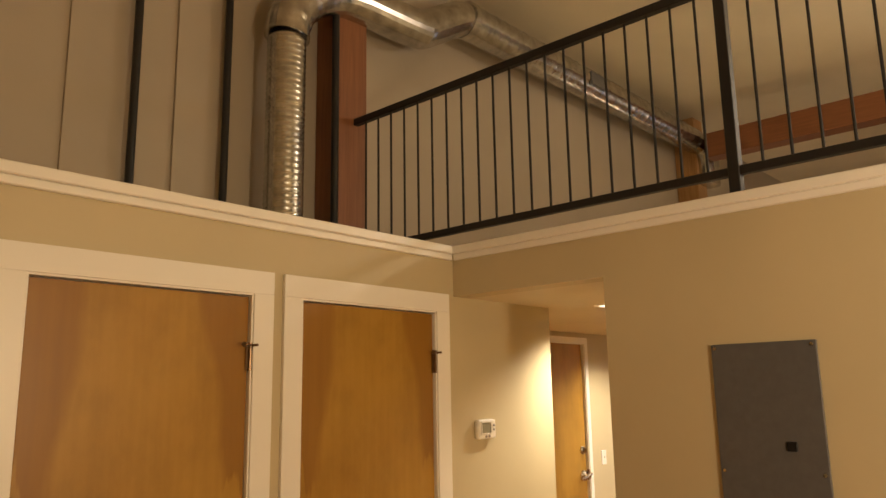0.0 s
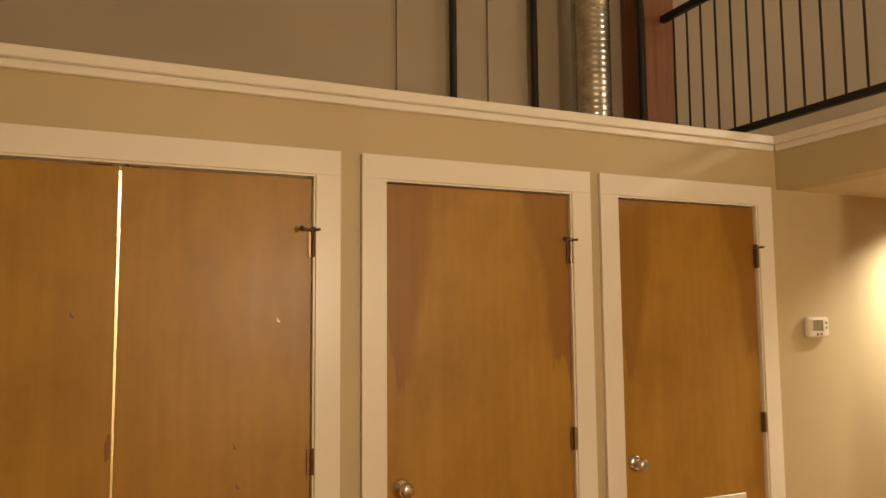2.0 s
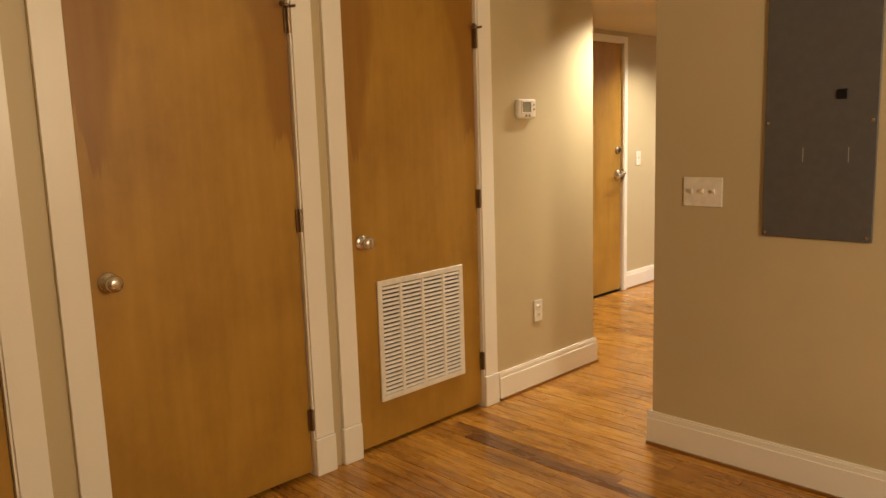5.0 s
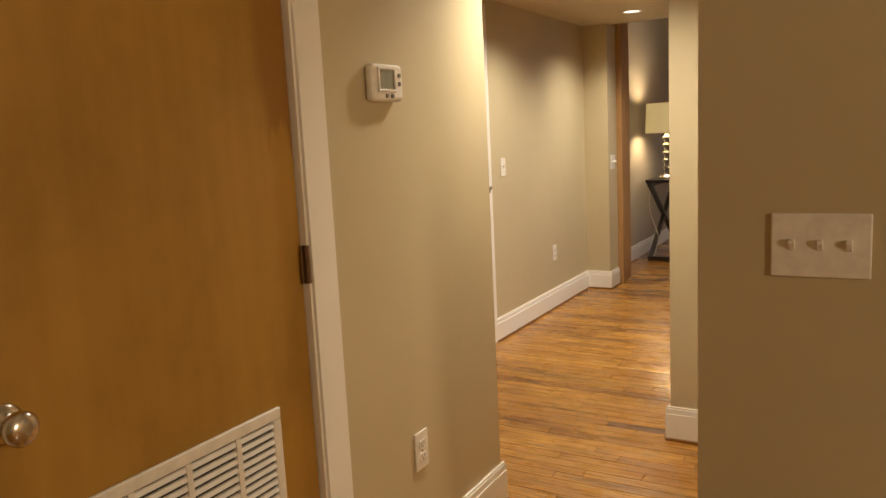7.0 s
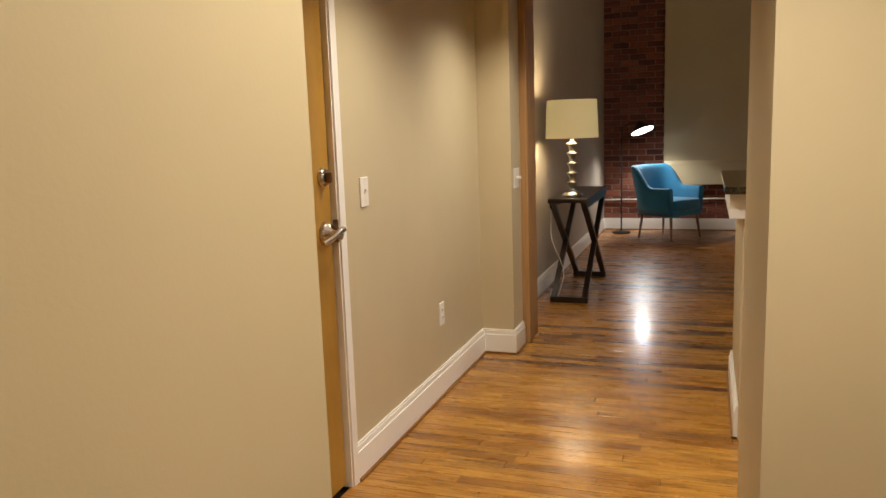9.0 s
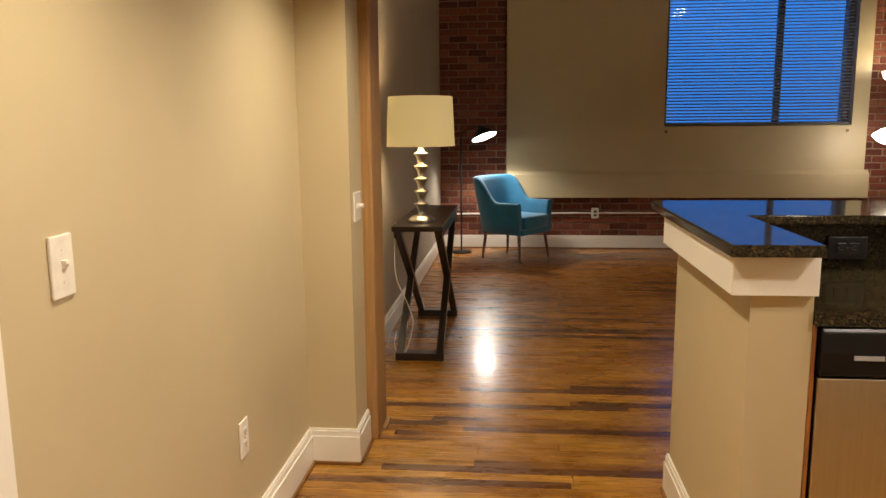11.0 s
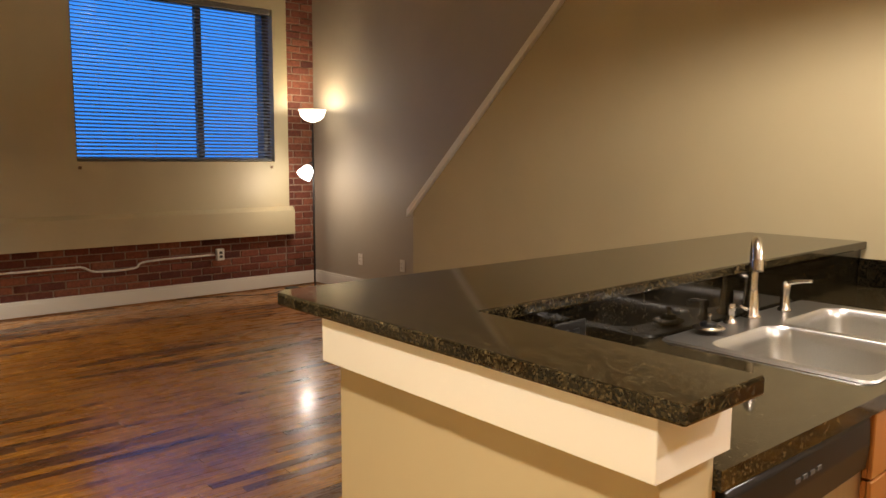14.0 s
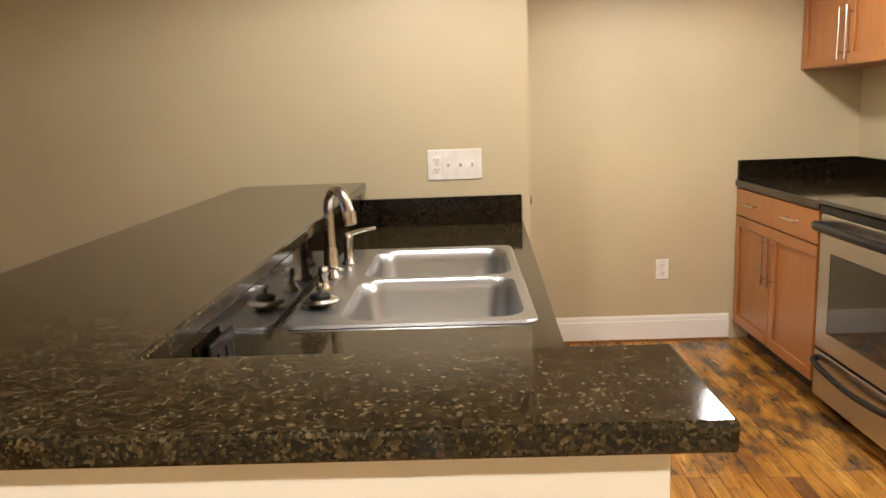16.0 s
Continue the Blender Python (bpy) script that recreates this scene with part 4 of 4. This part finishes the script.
def base_cabinet(loc, w, depth, label, layout, rz=0, height=0.866):
    c = thing("base_cabinet", loc, label, "cabinet", rz, "kitchen cabinets")
    bm = bmesh.new()
    box(bm, -w / 2, w / 2, 0.0, depth, 0.10, 0.70 if layout == "sink" else height)
    part("body", bm, M_CAB, c)
    part("toe_kick", B(-w / 2, w / 2, 0.07, depth, 0, 0.099), M_SLOT, c)
    g = 0.004
    if layout == "doors":
        for s in (-1, 1):
            a, b = (-w / 2 + g, -g / 2) if s < 0 else (g / 2, w / 2 - g)
            d = front("drawer_front", a, b, 0.715, height - 0.006, c)
            bar_handle(d, ((a + b) / 2 - 0.07, -0.019, 0.79), ((a + b) / 2 + 0.07, -0.019, 0.79), (0, -0.028, 0))
            d = front("door", a, b, 0.105, 0.708, c)
            bar_handle(d, (s * 0.035, -0.019, 0.42), (s * 0.035, -0.019, 0.66), (0, -0.028, 0))
    elif layout == "sink":
        for s in (-1, 1):
            a, b = (-w / 2 + g, -g / 2) if s < 0 else (g / 2, w / 2 - g)
            front("false_front", a, b, 0.715, height - 0.006, c)
            d = front("door", a, b, 0.105, 0.708, c)
            bar_handle(d, (s * 0.035, -0.019, 0.36), (s * 0.035, -0.019, 0.68), (0, -0.028, 0))
    else:
        for z0, z1 in ((0.715, height - 0.006), (0.515, 0.708), (0.312, 0.508), (0.105, 0.305)):
            d = front("drawer_front", -w / 2 + g, w / 2 - g, z0, z1, c)
            bar_handle(d, (-0.08, -0.019, (z0 + z1) / 2), (0.08, -0.019, (z0 + z1) / 2), (0, -0.028, 0))
    return c


dw = thing("dishwasher", (0.923, 3.502, 0), "stainless dishwasher with black control panel", "dishwasher")
part("body", B(-0.298, 0.298, 0.03, 0.54, 0.10, 0.864), M_BLACKP, dw)
part("door_panel", B(-0.295, 0.295, -0.012, 0.029, 0.115, 0.735, bevel=0.004, seg=2), M_STEEL, dw)
cp = part("control_panel", prism(bmesh.new(), [(-0.020, 0.742), (0.029, 0.742), (0.029, 0.864), (-0.014, 0.864), (-0.022, 0.853), (-0.025, 0.80)], -0.295, 0.295, "x", 0.003), M_BLACKP, dw)
for x in (-0.06, -0.03, 0.0, 0.03):
    part("button", B(x, x + 0.018, -0.0262, -0.022, 0.812, 0.820), M_PANEL, cp)
part("maker_mark", B(-0.22, -0.15, -0.0285, -0.022, 0.786, 0.797), M_FILTER, cp)
part("kick_plate", B(-0.295, 0.295, 0.06, 0.08, 0, 0.099), M_SLOT, dw)
ep2 = thing("end_panel", (0.6175, 3.500, 0), "maple end panel beside the dishwasher", "cabinet")
part("board", B(-0.0055, 0.0055, 0, 0.55, 0, 0.866, bevel=0.002), M_CAB, ep2)
base_cabinet((1.681, 3.492, 0), 0.912, 0.55, "maple sink cabinet with two doors and bar handles", "sink")
base_cabinet((2.413, 3.468, 0), 0.545, 0.57, "maple drawer cabinet with four drawers", "drawers")

# stove wall: base unit, range, counter, wall unit; fronts face the peninsula
YF = 2.13
base_cabinet((3.455, YF, 0), 0.965, 0.60, "maple cabinet beside the stove, two drawers and doors", "doors", 180)
rc = thing("stove_counter", (2.965, 1.505, 0.868), "dark granite counter beside the stove", "countertop")
part("slab", B(0, 0.982, 0, 0.65, 0, 0.036, bevel=0.003), M_GRANITE, rc)
part("back_splash", B(0, 0.96, 0, 0.02, 0.0365, 0.142), M_GRANITE_SHADED, rc)
part("side_splash", B(0.961, 0.982, 0, 0.64, 0.0365, 0.142), M_GRANITE_SHADED, rc)
wc = thing("wall_cabinet", (3.455, 1.815, 1.475), "maple wall cabinet with two doors", "cabinet", 180, "kitchen cabinets")
part("body", B(-0.4825, 0.4825, 0, 0.312, 0, 0.655), M_CAB, wc)
for s in (-1, 1):
    a, b = (-0.479, -0.002) if s < 0 else (0.002, 0.479)
    d = front("door", a, b, 0.004, 0.651, wc)
    bar_handle(d, (s * 0.035, -0.019, 0.03), (s * 0.035, -0.019, 0.27), (0, -0.028, 0))
rg = thing("range", (2.58, YF, 0), "stainless electric range with black glass top", "stove", 180)
part("body", B(-0.378, 0.378, 0.02, 0.60, 0.03, 0.895), M_BLACKP, rg)
part("cooktop", B(-0.380, 0.380, -0.03, 0.60, 0.896, 0.914, bevel=0.004, seg=2), M_OVEN_GLASS, rg, "black glass cooktop")
dr = part("oven_door", B(-0.376, 0.376, -0.018, 0.019, 0.275, 0.855, bevel=0.006, seg=2), M_STEEL, rg, "brushed steel oven door")
part("oven_window", B(-0.27, 0.27, -0.0205, -0.017, 0.36, 0.70, bevel=0.004), M_OVEN_GLASS, dr, "dark oven window")
part("handle", sweep(bmesh.new(), curve_pts([(-0.36, -0.02, 0.80), (-0.33, -0.06, 0.81), (-0.15, -0.075, 0.812), (0.15, -0.075, 0.812), (0.33, -0.06, 0.81), (0.36, -0.02, 0.80)], 5), 0.019, 12), M_BLACKP, dr, "black bowed handle")
part("vent_strip", B(-0.376, 0.376, -0.022, 0.019, 0.857, 0.894, bevel=0.004), M_BLACKP, rg)
wd = part("warming_drawer", B(-0.376, 0.376, -0.018, 0.019, 0.06, 0.265, bevel=0.006, seg=2), M_STEEL, rg)
part("handle", sweep(bmesh.new(), curve_pts([(-0.34, -0.02, 0.235), (-0.30, -0.05, 0.225), (0, -0.058, 0.205), (0.30, -0.05, 0.225), (0.34, -0.02, 0.235)], 6), 0.013, 10), M_BLACKP, wd, "black bowed handle")
part("back_guard", B(-0.378, 0.378, 0.555, 0.60, 0.915, 1.06, bevel=0.006), M_STEEL, rg)
for x in (-0.3, -0.2, 0.2, 0.3):
    part("knob", tube(bmesh.new(), (x, 0.556, 1.0), (x, 0.53, 1.0), 0.02, 0.016, 16), M_BLACKP, rg)

# ---------------------------------------------------------------- living room
tb = thing("console_table", (-0.665, 6.42, 0), "espresso console table with crossed legs", "console table")
TX, TY, TZ = 0.145, 0.60, 0.80
part("tabletop", B(-TX, TX, -TY, TY, TZ - 0.03, TZ, bevel=0.003), M_ESPRESSO, tb)
for s in (-1, 1):
    x = s * 0.118
    for k in (-1, 1):
        bm = prism(bmesh.new(), [(k * -0.585, TZ - 0.031), (k * -0.525, TZ - 0.031), (k * 0.56, 0.045), (k * 0.50, 0.045)], x - 0.021 - 0.0006 * k, x + 0.021 + 0.0006 * k, "x", 0.002)
        part("leg", bm, M_ESPRESSO, tb)
    y = s * 0.53
    part("foot_bar", B(-0.142, 0.142, y - 0.032, y + 0.032, 0, 0.045, bevel=0.002), M_ESPRESSO, tb)
for s in (-1, 1):
    part("apron", B(s * 0.13 - 0.01, s * 0.13 + 0.01, -TY + 0.055, TY - 0.055, TZ - 0.075, TZ - 0.031), M_ESPRESSO, tb)

tl = thing("table_lamp", (-0.665, 6.06, TZ), "table lamp with cream drum shade and turned base, lit", "lamp")
part("base", lathe(bmesh.new(), [(0, 0), (0.078, 0), (0.080, 0.010), (0.074, 0.020), (0.060, 0.026), (0.056, 0.034), (0.030, 0.040)], 36), M_PEWTER, tl)
prof = [(0.030, 0.040)]
for i in range(5):
    z = 0.045 + i * 0.074
    prof += [(0.020, z), (0.022, z + 0.022), (0.030, z + 0.046), (0.044, z + 0.060), (0.044, z + 0.064), (0.030, z + 0.068)]
prof += [(0.018, 0.42), (0.016, 0.45), (0.020, 0.455), (0.020, 0.475), (0, 0.476)]
part("stem", lathe(bmesh.new(), prof, 36), M_PEWTER, tl, "turned pewter stem")
part("shade", lathe(bmesh.new(), [(0.198, 0.445), (0.200, 0.447), (0.188, 0.728), (0.186, 0.730), (0.185, 0.728), (0.197, 0.447), (0.198, 0.445)], 48), M_SHADE, tl, "cream linen drum shade, glowing")
part("harp", sweep(bmesh.new(), curve_pts([(0.012, 0, 0.47), (0.05, 0, 0.55), (0.03, 0, 0.68), (0, 0, 0.70), (-0.03, 0, 0.68), (-0.05, 0, 0.55), (-0.012, 0, 0.47)], 5), 0.002, 6), M_NICKEL, tl)
cd = thing("lamp_cord", (-0.80, 6.0, 0), "thin white lamp cord hanging behind the table", "cord")
part("cable", sweep(bmesh.new(), curve_pts([(-0.03, 0.1, 0.79), (-0.02, 0.0, 0.50), (0.07, -0.12, 0.33), (0.10, -0.14, 0.22), (0.04, -0.10, 0.03), (-0.05, 0.10, 0.006), (-0.10, 0.5, 0.006)], 8), 0.003, 6), M_PLASTIC, cd)


def armchair():
    c = thing("armchair", (-0.13, 9.42, 0), "bright blue upholstered tub armchair on wooden legs", "armchair", 55)
    # wrap-round shell: outline runs from one arm round the back to the other
    bm = bmesh.new()
    path = curve_pts([(0.31, -0.30, 0), (0.325, -0.10, 0), (0.315, 0.10, 0), (0.25, 0.245, 0), (0.12, 0.30, 0), (0, 0.31, 0), (-0.12, 0.30, 0), (-0.25, 0.245, 0), (-0.315, 0.10, 0), (-0.325, -0.10, 0), (-0.31, -0.30, 0)], 6)
    n = len(path)
    rings = []
    for i, p in enumerate(path):
        t = i / (n - 1)
        d = (path[min(i + 1, n - 1)] - path[max(i - 1, 0)]).normalized()
        out = Vector((d.y, -d.x, 0))
        k = max(0.0, min(1.0, (p.y + 0.02) / 0.26))
        k = k * k * (3 - 2 * k)
        top = 0.615 + 0.255 * k
        lean = 0.06 * k
        ring = []
        for z, o in ((0.30, 0.0), (0.45, 0.012), (top - 0.05, 0.030 + lean), (top - 0.012, 0.028 + lean), (top, 0.010 + lean), (top, -0.022 + lean), (top - 0.014, -0.040 + lean), (top - 0.06, -0.046 + lean), (0.44, -0.062), (0.30, -0.062)):
            ring.append(bm.verts.new((p.x + out.x * o, p.y + out.y * o, z)))
        rings.append(ring)
    for a, b in zip(rings, rings[1:]):
        for i in range(len(a)):
            j = (i + 1) % len(a)
            bm.faces.new([a[i], a[j], b[j], b[i]]).smooth = True
    bm.faces.new(rings[0])
    bm.faces.new(rings[-1][::-1])
    bmesh.ops.recalc_face_normals(bm, faces=bm.faces)
    part("backrest", bm, M_BLUE, c, "blue wrap-round back and arms")
    bm = bmesh.new()
    prism(bm, [(-0.245, -0.33), (0.245, -0.33), (0.255, 0.05), (0.19, 0.20), (0.06, 0.245), (-0.06, 0.245), (-0.19, 0.20), (-0.255, 0.05)], 0.345, 0.475, "z", 0.028)
    for f in bm.faces:
        f.smooth = True
    part("seat", bm, M_BLUE, c)
    bm = bmesh.new()
    prism(bm, [(-0.27, -0.315), (0.27, -0.315), (0.27, 0.10), (0.2, 0.24), (-0.2, 0.24), (-0.27, 0.10)], 0.285, 0.344, "z", 0.006)
    part("seat_frame", bm, M_BLUE, c)
    for x, y in ((-0.25, -0.26), (0.25, -0.26), (-0.21, 0.21), (0.21, 0.21)):
        part("leg", tube(bmesh.new(), (x * 1.14, y * 1.14, 0), (x, y, 0.286), 0.011, 0.019, 14), M_LEG, c)
    c.scale = (0.93, 0.93, 0.98)
    return c


armchair()

# arc reading lamp beside the chair
al = thing("floor_lamp", (-0.685, 9.75, 0), "black floor lamp with a tilted round shade, lit", "lamp")
part("base", lathe(bmesh.new(), [(0, 0), (0.108, 0), (0.110, 0.012), (0.100, 0.020), (0.014, 0.026), (0, 0.026)], 32), M_BLACK, al)
part("pole", tube(bmesh.new(), (0, 0, 0.02), (0, 0, 1.30), 0.009, seg=12), M_BLACK, al)
part("arm", sweep(bmesh.new(), curve_pts([(0, 0, 1.28), (0.02, -0.01, 1.30), (0.12, -0.04, 1.345), (0.20, -0.07, 1.36)], 5), 0.007, 10), M_BLACK, al)
hm = Matrix.Translation((0.245, -0.085, 1.275)) @ Matrix.Rotation(radians(-20), 4, "Y") @ Matrix.Rotation(radians(-14), 4, "X")
part("shade", lathe(bmesh.new(), [(0.140, -0.028), (0.120, 0.0), (0.07, 0.045), (0.035, 0.085), (0.02, 0.09), (0.0, 0.09), (0.0, 0.085), (0.03, 0.08), (0.066, 0.04), (0.117, -0.003), (0.138, -0.028)], 36, m=hm), M_BLACK, al, "black shade, white inside")
part("bulb", lathe(bmesh.new(), [(0, -0.030), (0.134, -0.026), (0.117, -0.008), (0, 0.0)], 36, m=hm), M_BULB_WHITE, al, "glowing white diffuser")

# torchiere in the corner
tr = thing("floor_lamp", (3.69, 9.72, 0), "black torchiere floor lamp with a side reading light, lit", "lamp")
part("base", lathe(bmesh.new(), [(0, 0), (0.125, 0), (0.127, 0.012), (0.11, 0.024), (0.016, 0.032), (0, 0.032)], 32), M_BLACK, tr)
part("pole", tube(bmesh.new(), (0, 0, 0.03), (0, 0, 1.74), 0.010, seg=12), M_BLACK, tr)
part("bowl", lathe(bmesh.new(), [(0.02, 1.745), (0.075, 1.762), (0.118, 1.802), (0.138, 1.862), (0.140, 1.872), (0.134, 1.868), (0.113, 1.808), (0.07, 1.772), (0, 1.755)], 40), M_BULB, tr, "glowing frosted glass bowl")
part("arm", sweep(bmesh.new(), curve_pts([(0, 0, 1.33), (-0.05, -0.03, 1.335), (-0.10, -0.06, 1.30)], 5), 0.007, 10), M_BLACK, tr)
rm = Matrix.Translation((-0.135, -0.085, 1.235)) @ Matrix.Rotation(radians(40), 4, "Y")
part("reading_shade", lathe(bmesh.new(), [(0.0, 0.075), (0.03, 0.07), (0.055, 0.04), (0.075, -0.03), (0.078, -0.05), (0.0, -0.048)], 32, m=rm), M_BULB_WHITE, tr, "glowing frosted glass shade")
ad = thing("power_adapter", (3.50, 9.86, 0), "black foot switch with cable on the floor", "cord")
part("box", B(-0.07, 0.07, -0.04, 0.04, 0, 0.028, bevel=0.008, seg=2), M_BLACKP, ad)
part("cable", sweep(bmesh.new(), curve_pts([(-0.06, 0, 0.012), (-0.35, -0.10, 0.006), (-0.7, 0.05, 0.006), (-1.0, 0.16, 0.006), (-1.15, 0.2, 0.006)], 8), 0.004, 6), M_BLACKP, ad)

# added, unseen lamp stand for the bedroom light on the closet front
bl = thing("floor_lamp", (3.9, -1.55, 0), "slim black floor lamp stand, added for the bedroom light", "lamp")
part("base", lathe(bmesh.new(), [(0, 0), (0.125, 0), (0.127, 0.012), (0.11, 0.024), (0.016, 0.032), (0, 0.032)], 32), M_BLACK, bl)
part("pole", tube(bmesh.new(), (0, 0, 0.03), (0, 0, 1.50), 0.010, seg=12), M_BLACK, bl)

# conduit and boxes on the brick band
cn = thing("conduit", (0, YB - 0.012, 0), "painted surface conduit along the brick band", "conduit")
part("pipe", sweep(bmesh.new(), curve_pts([(-0.93, 0, 0.385), (0.2, 0, 0.395), (1.35, 0, 0.40), (1.50, 0, 0.395), (1.62, 0, 0.345), (1.95, 0, 0.345), (2.08, 0, 0.40), (2.75, 0, 0.41)], 6), 0.010, 10), M_TRIM, cn)
for x, z in ((0.78, 0.398), (2.80, 0.41)):
    jb = thing("junction_box", (x, YB, z), "painted metal outlet box on the conduit", "outlet", FACE_S, "outlet boxes")
    part("box", B(-0.038, 0.038, -0.048, 0.0, -0.058, 0.058, bevel=0.004), M_PLASTIC, jb)
    for dz in (-0.02, 0.02):
        part("socket", B(-0.016, 0.016, -0.0505, -0.047, dz - 0.013, dz + 0.013, bevel=0.003), M_SLOT, jb)

# window
wn = tagged(new("window_1"), "wide aluminium window with open blinds, dusk outside", "window", "", "structure")
wn.location = (0, 10.14, 0)
for n_, a, b, c, d in (("window_frame", WX0, WX1, WZ0, WZ0 + 0.045), ("window_frame", WX0, WX1, WZ1 - 0.045, WZ1), ("window_frame", WX0, WX0 + 0.045, WZ0 + 0.045, WZ1 - 0.045), ("window_frame", WX1 - 0.045, WX1, WZ0 + 0.045, WZ1 - 0.045), ("mullion", 2.665, 2.725, WZ0 + 0.045, WZ1 - 0.045)):
    part(n_, B(a, b, 0.03, 0.10, c, d, bevel=0.004), M_FRAME, wn)
for a, b in ((WX0 + 0.045, 2.665), (2.725, WX1 - 0.045)):
    p = part("pane", B(a, b, 0.058, 0.064, WZ0 + 0.045, WZ1 - 0.045), M_GLASS, wn)
    p.visible_shadow = False
vb = thing("venetian_blind", (0, 10.075, WZ0), "grey aluminium venetian blind, slats open", "blind")
part("head_rail", B(WX0 + 0.01, WX1 - 0.01, -0.025, 0.03, WZ1 - WZ0 - 0.055, WZ1 - WZ0 - 0.003, bevel=0.003), M_FRAME, vb)
part("bottom_rail", B(WX0 + 0.01, WX1 - 0.01, -0.02, 0.02, 0.004, 0.022, bevel=0.003), M_FRAME, vb)
NS = 44
sl = prism(bmesh.new(), [(-0.0215, -0.0085), (-0.008, -0.0005), (0.008, 0.0045), (0.0215, 0.0075), (0.0215, 0.0087), (0.008, 0.0057), (-0.008, 0.0007), (-0.0215, -0.0073)], WX0 + 0.015, WX1 - 0.015, "x")
me = mesh_of("slat", sl, M_BLIND)
for i in range(NS):
    ob = new("slat", me)
    ob.parent, ob.location = vb, (0, 0, 0.035 + i * (WZ1 - WZ0 - 0.10) / (NS - 1))
for x in (WX0 + 0.22, 2.2, 2.95, WX1 - 0.22):
    part("ladder_cord", tube(bmesh.new(), (x, -0.022, 0.01), (x, -0.022, WZ1 - WZ0 - 0.05), 0.0012, seg=6), M_BLIND, vb)
for x in (WX0 + 0.02, WX1 - 0.04):
    b = thing("blind_bracket", (x, 10.03, 1.285), "small metal hold-down bracket under the window", "bracket")
    part("clip", B(-0.014, 0.014, -0.012, 0, -0.014, 0.014, bevel=0.003), M_BRONZE, b)

# ---------------------------------------------------------------- bricks
north = bpy.data.objects["wall_north"]
brick_meshes = {}


def brick(x0, x1, z):
    w = round(x1 - x0, 3)
    if w < 0.03:
        return
    if w not in brick_meshes:
        brick_meshes[w] = mesh_of("brick", B(-w / 2, w / 2, -0.010, 0.028, -0.0305, 0.0305, bevel=0.004), M_BRICK)
    ob = new("brick", brick_meshes[w])
    ob.parent = north
    ob.location = ((x0 + x1) / 2, YB + 0.031 + random.uniform(-0.003, 0.003), z + random.uniform(-0.0015, 0.0015))


def bricks(x0, x1, z0, z1):
    row = 0
    z = z0 + 0.036
    while z < z1:
        x = x0 - (0.105 if row % 2 else 0)
        while x < x1:
            brick(max(x, x0) + 0.005, min(x + 0.205, x1) - 0.005, z)
            x += 0.21
        z += 0.0735
        row += 1


bricks(XW, -0.205, 0.135, 3.1)
bricks(3.585, XE, 0.135, 3.1)
bricks(-0.205, 3.585, 0.135, 0.575)

# ---------------------------------------------------------------- floor boards, along x
floor = bpy.data.objects["floor"]
W = 0.058
cells = []
rows = int((10.09 + 6.0) / W) + 1
rng = random.Random(7)
for r in range(rows):
    y = -6.0 + r * W
    lo_x, hi_x = (-0.945, 5.05) if y < 0 else (-0.945, 3.95)
    x = lo_x - rng.uniform(0, 0.9)
    while x < hi_x:
        n_ = round(rng.uniform(0.4, 1.5) * 10) / 10
        a, b = max(x, lo_x), min(x + n_, hi_x)
        if b - a > 0.02:
            cells.append((a, b, y, rng.uniform(-0.0006, 0.0004)))
        x += n_
near = [c for c in cells if 2.2 < c[2] < 5.9 and c[0] < 2.6][:295]
chosen = set(near)
plank_meshes = {}
for a, b, y, dz in near:
    w = round(b - a, 2)
    if w not in plank_meshes:
        plank_meshes[w] = mesh_of("plank", B(-w / 2 + 0.0009, w / 2 - 0.0009, 0.0009, W - 0.0009, -0.0195, 0.0, bevel=0.0009), M_PLANK)
    ob = new("plank", plank_meshes[w])
    ob.parent = floor
    ob.location = ((a + b) / 2, y, dz)
verts, faces = [], []
for a, b, y, dz in cells:
    if (a, b, y, dz) in chosen:
        continue
    i = len(verts)
    g, c = 0.0009, 0.0016
    for z, s in ((-0.0195, g), (dz - 0.0008, g), (dz, c)):
        verts += [(a + s, y + s, z), (b - s, y + s, z), (b - s, y + W - s, z), (a + s, y + W - s, z)]
    for k in (0, 4):
        faces += [(i + k + j, i + k + (j + 1) % 4, i + k + 4 + (j + 1) % 4, i + k + 4 + j) for j in range(4)]
    faces.append((i + 8, i + 9, i + 10, i + 11))
me = bpy.data.meshes.new("planks")
me.from_pydata(verts, [], faces)
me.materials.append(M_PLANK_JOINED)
ob = new("planks", me)
ob.parent = floor
tagged(ob, "", "", "", "stuff")
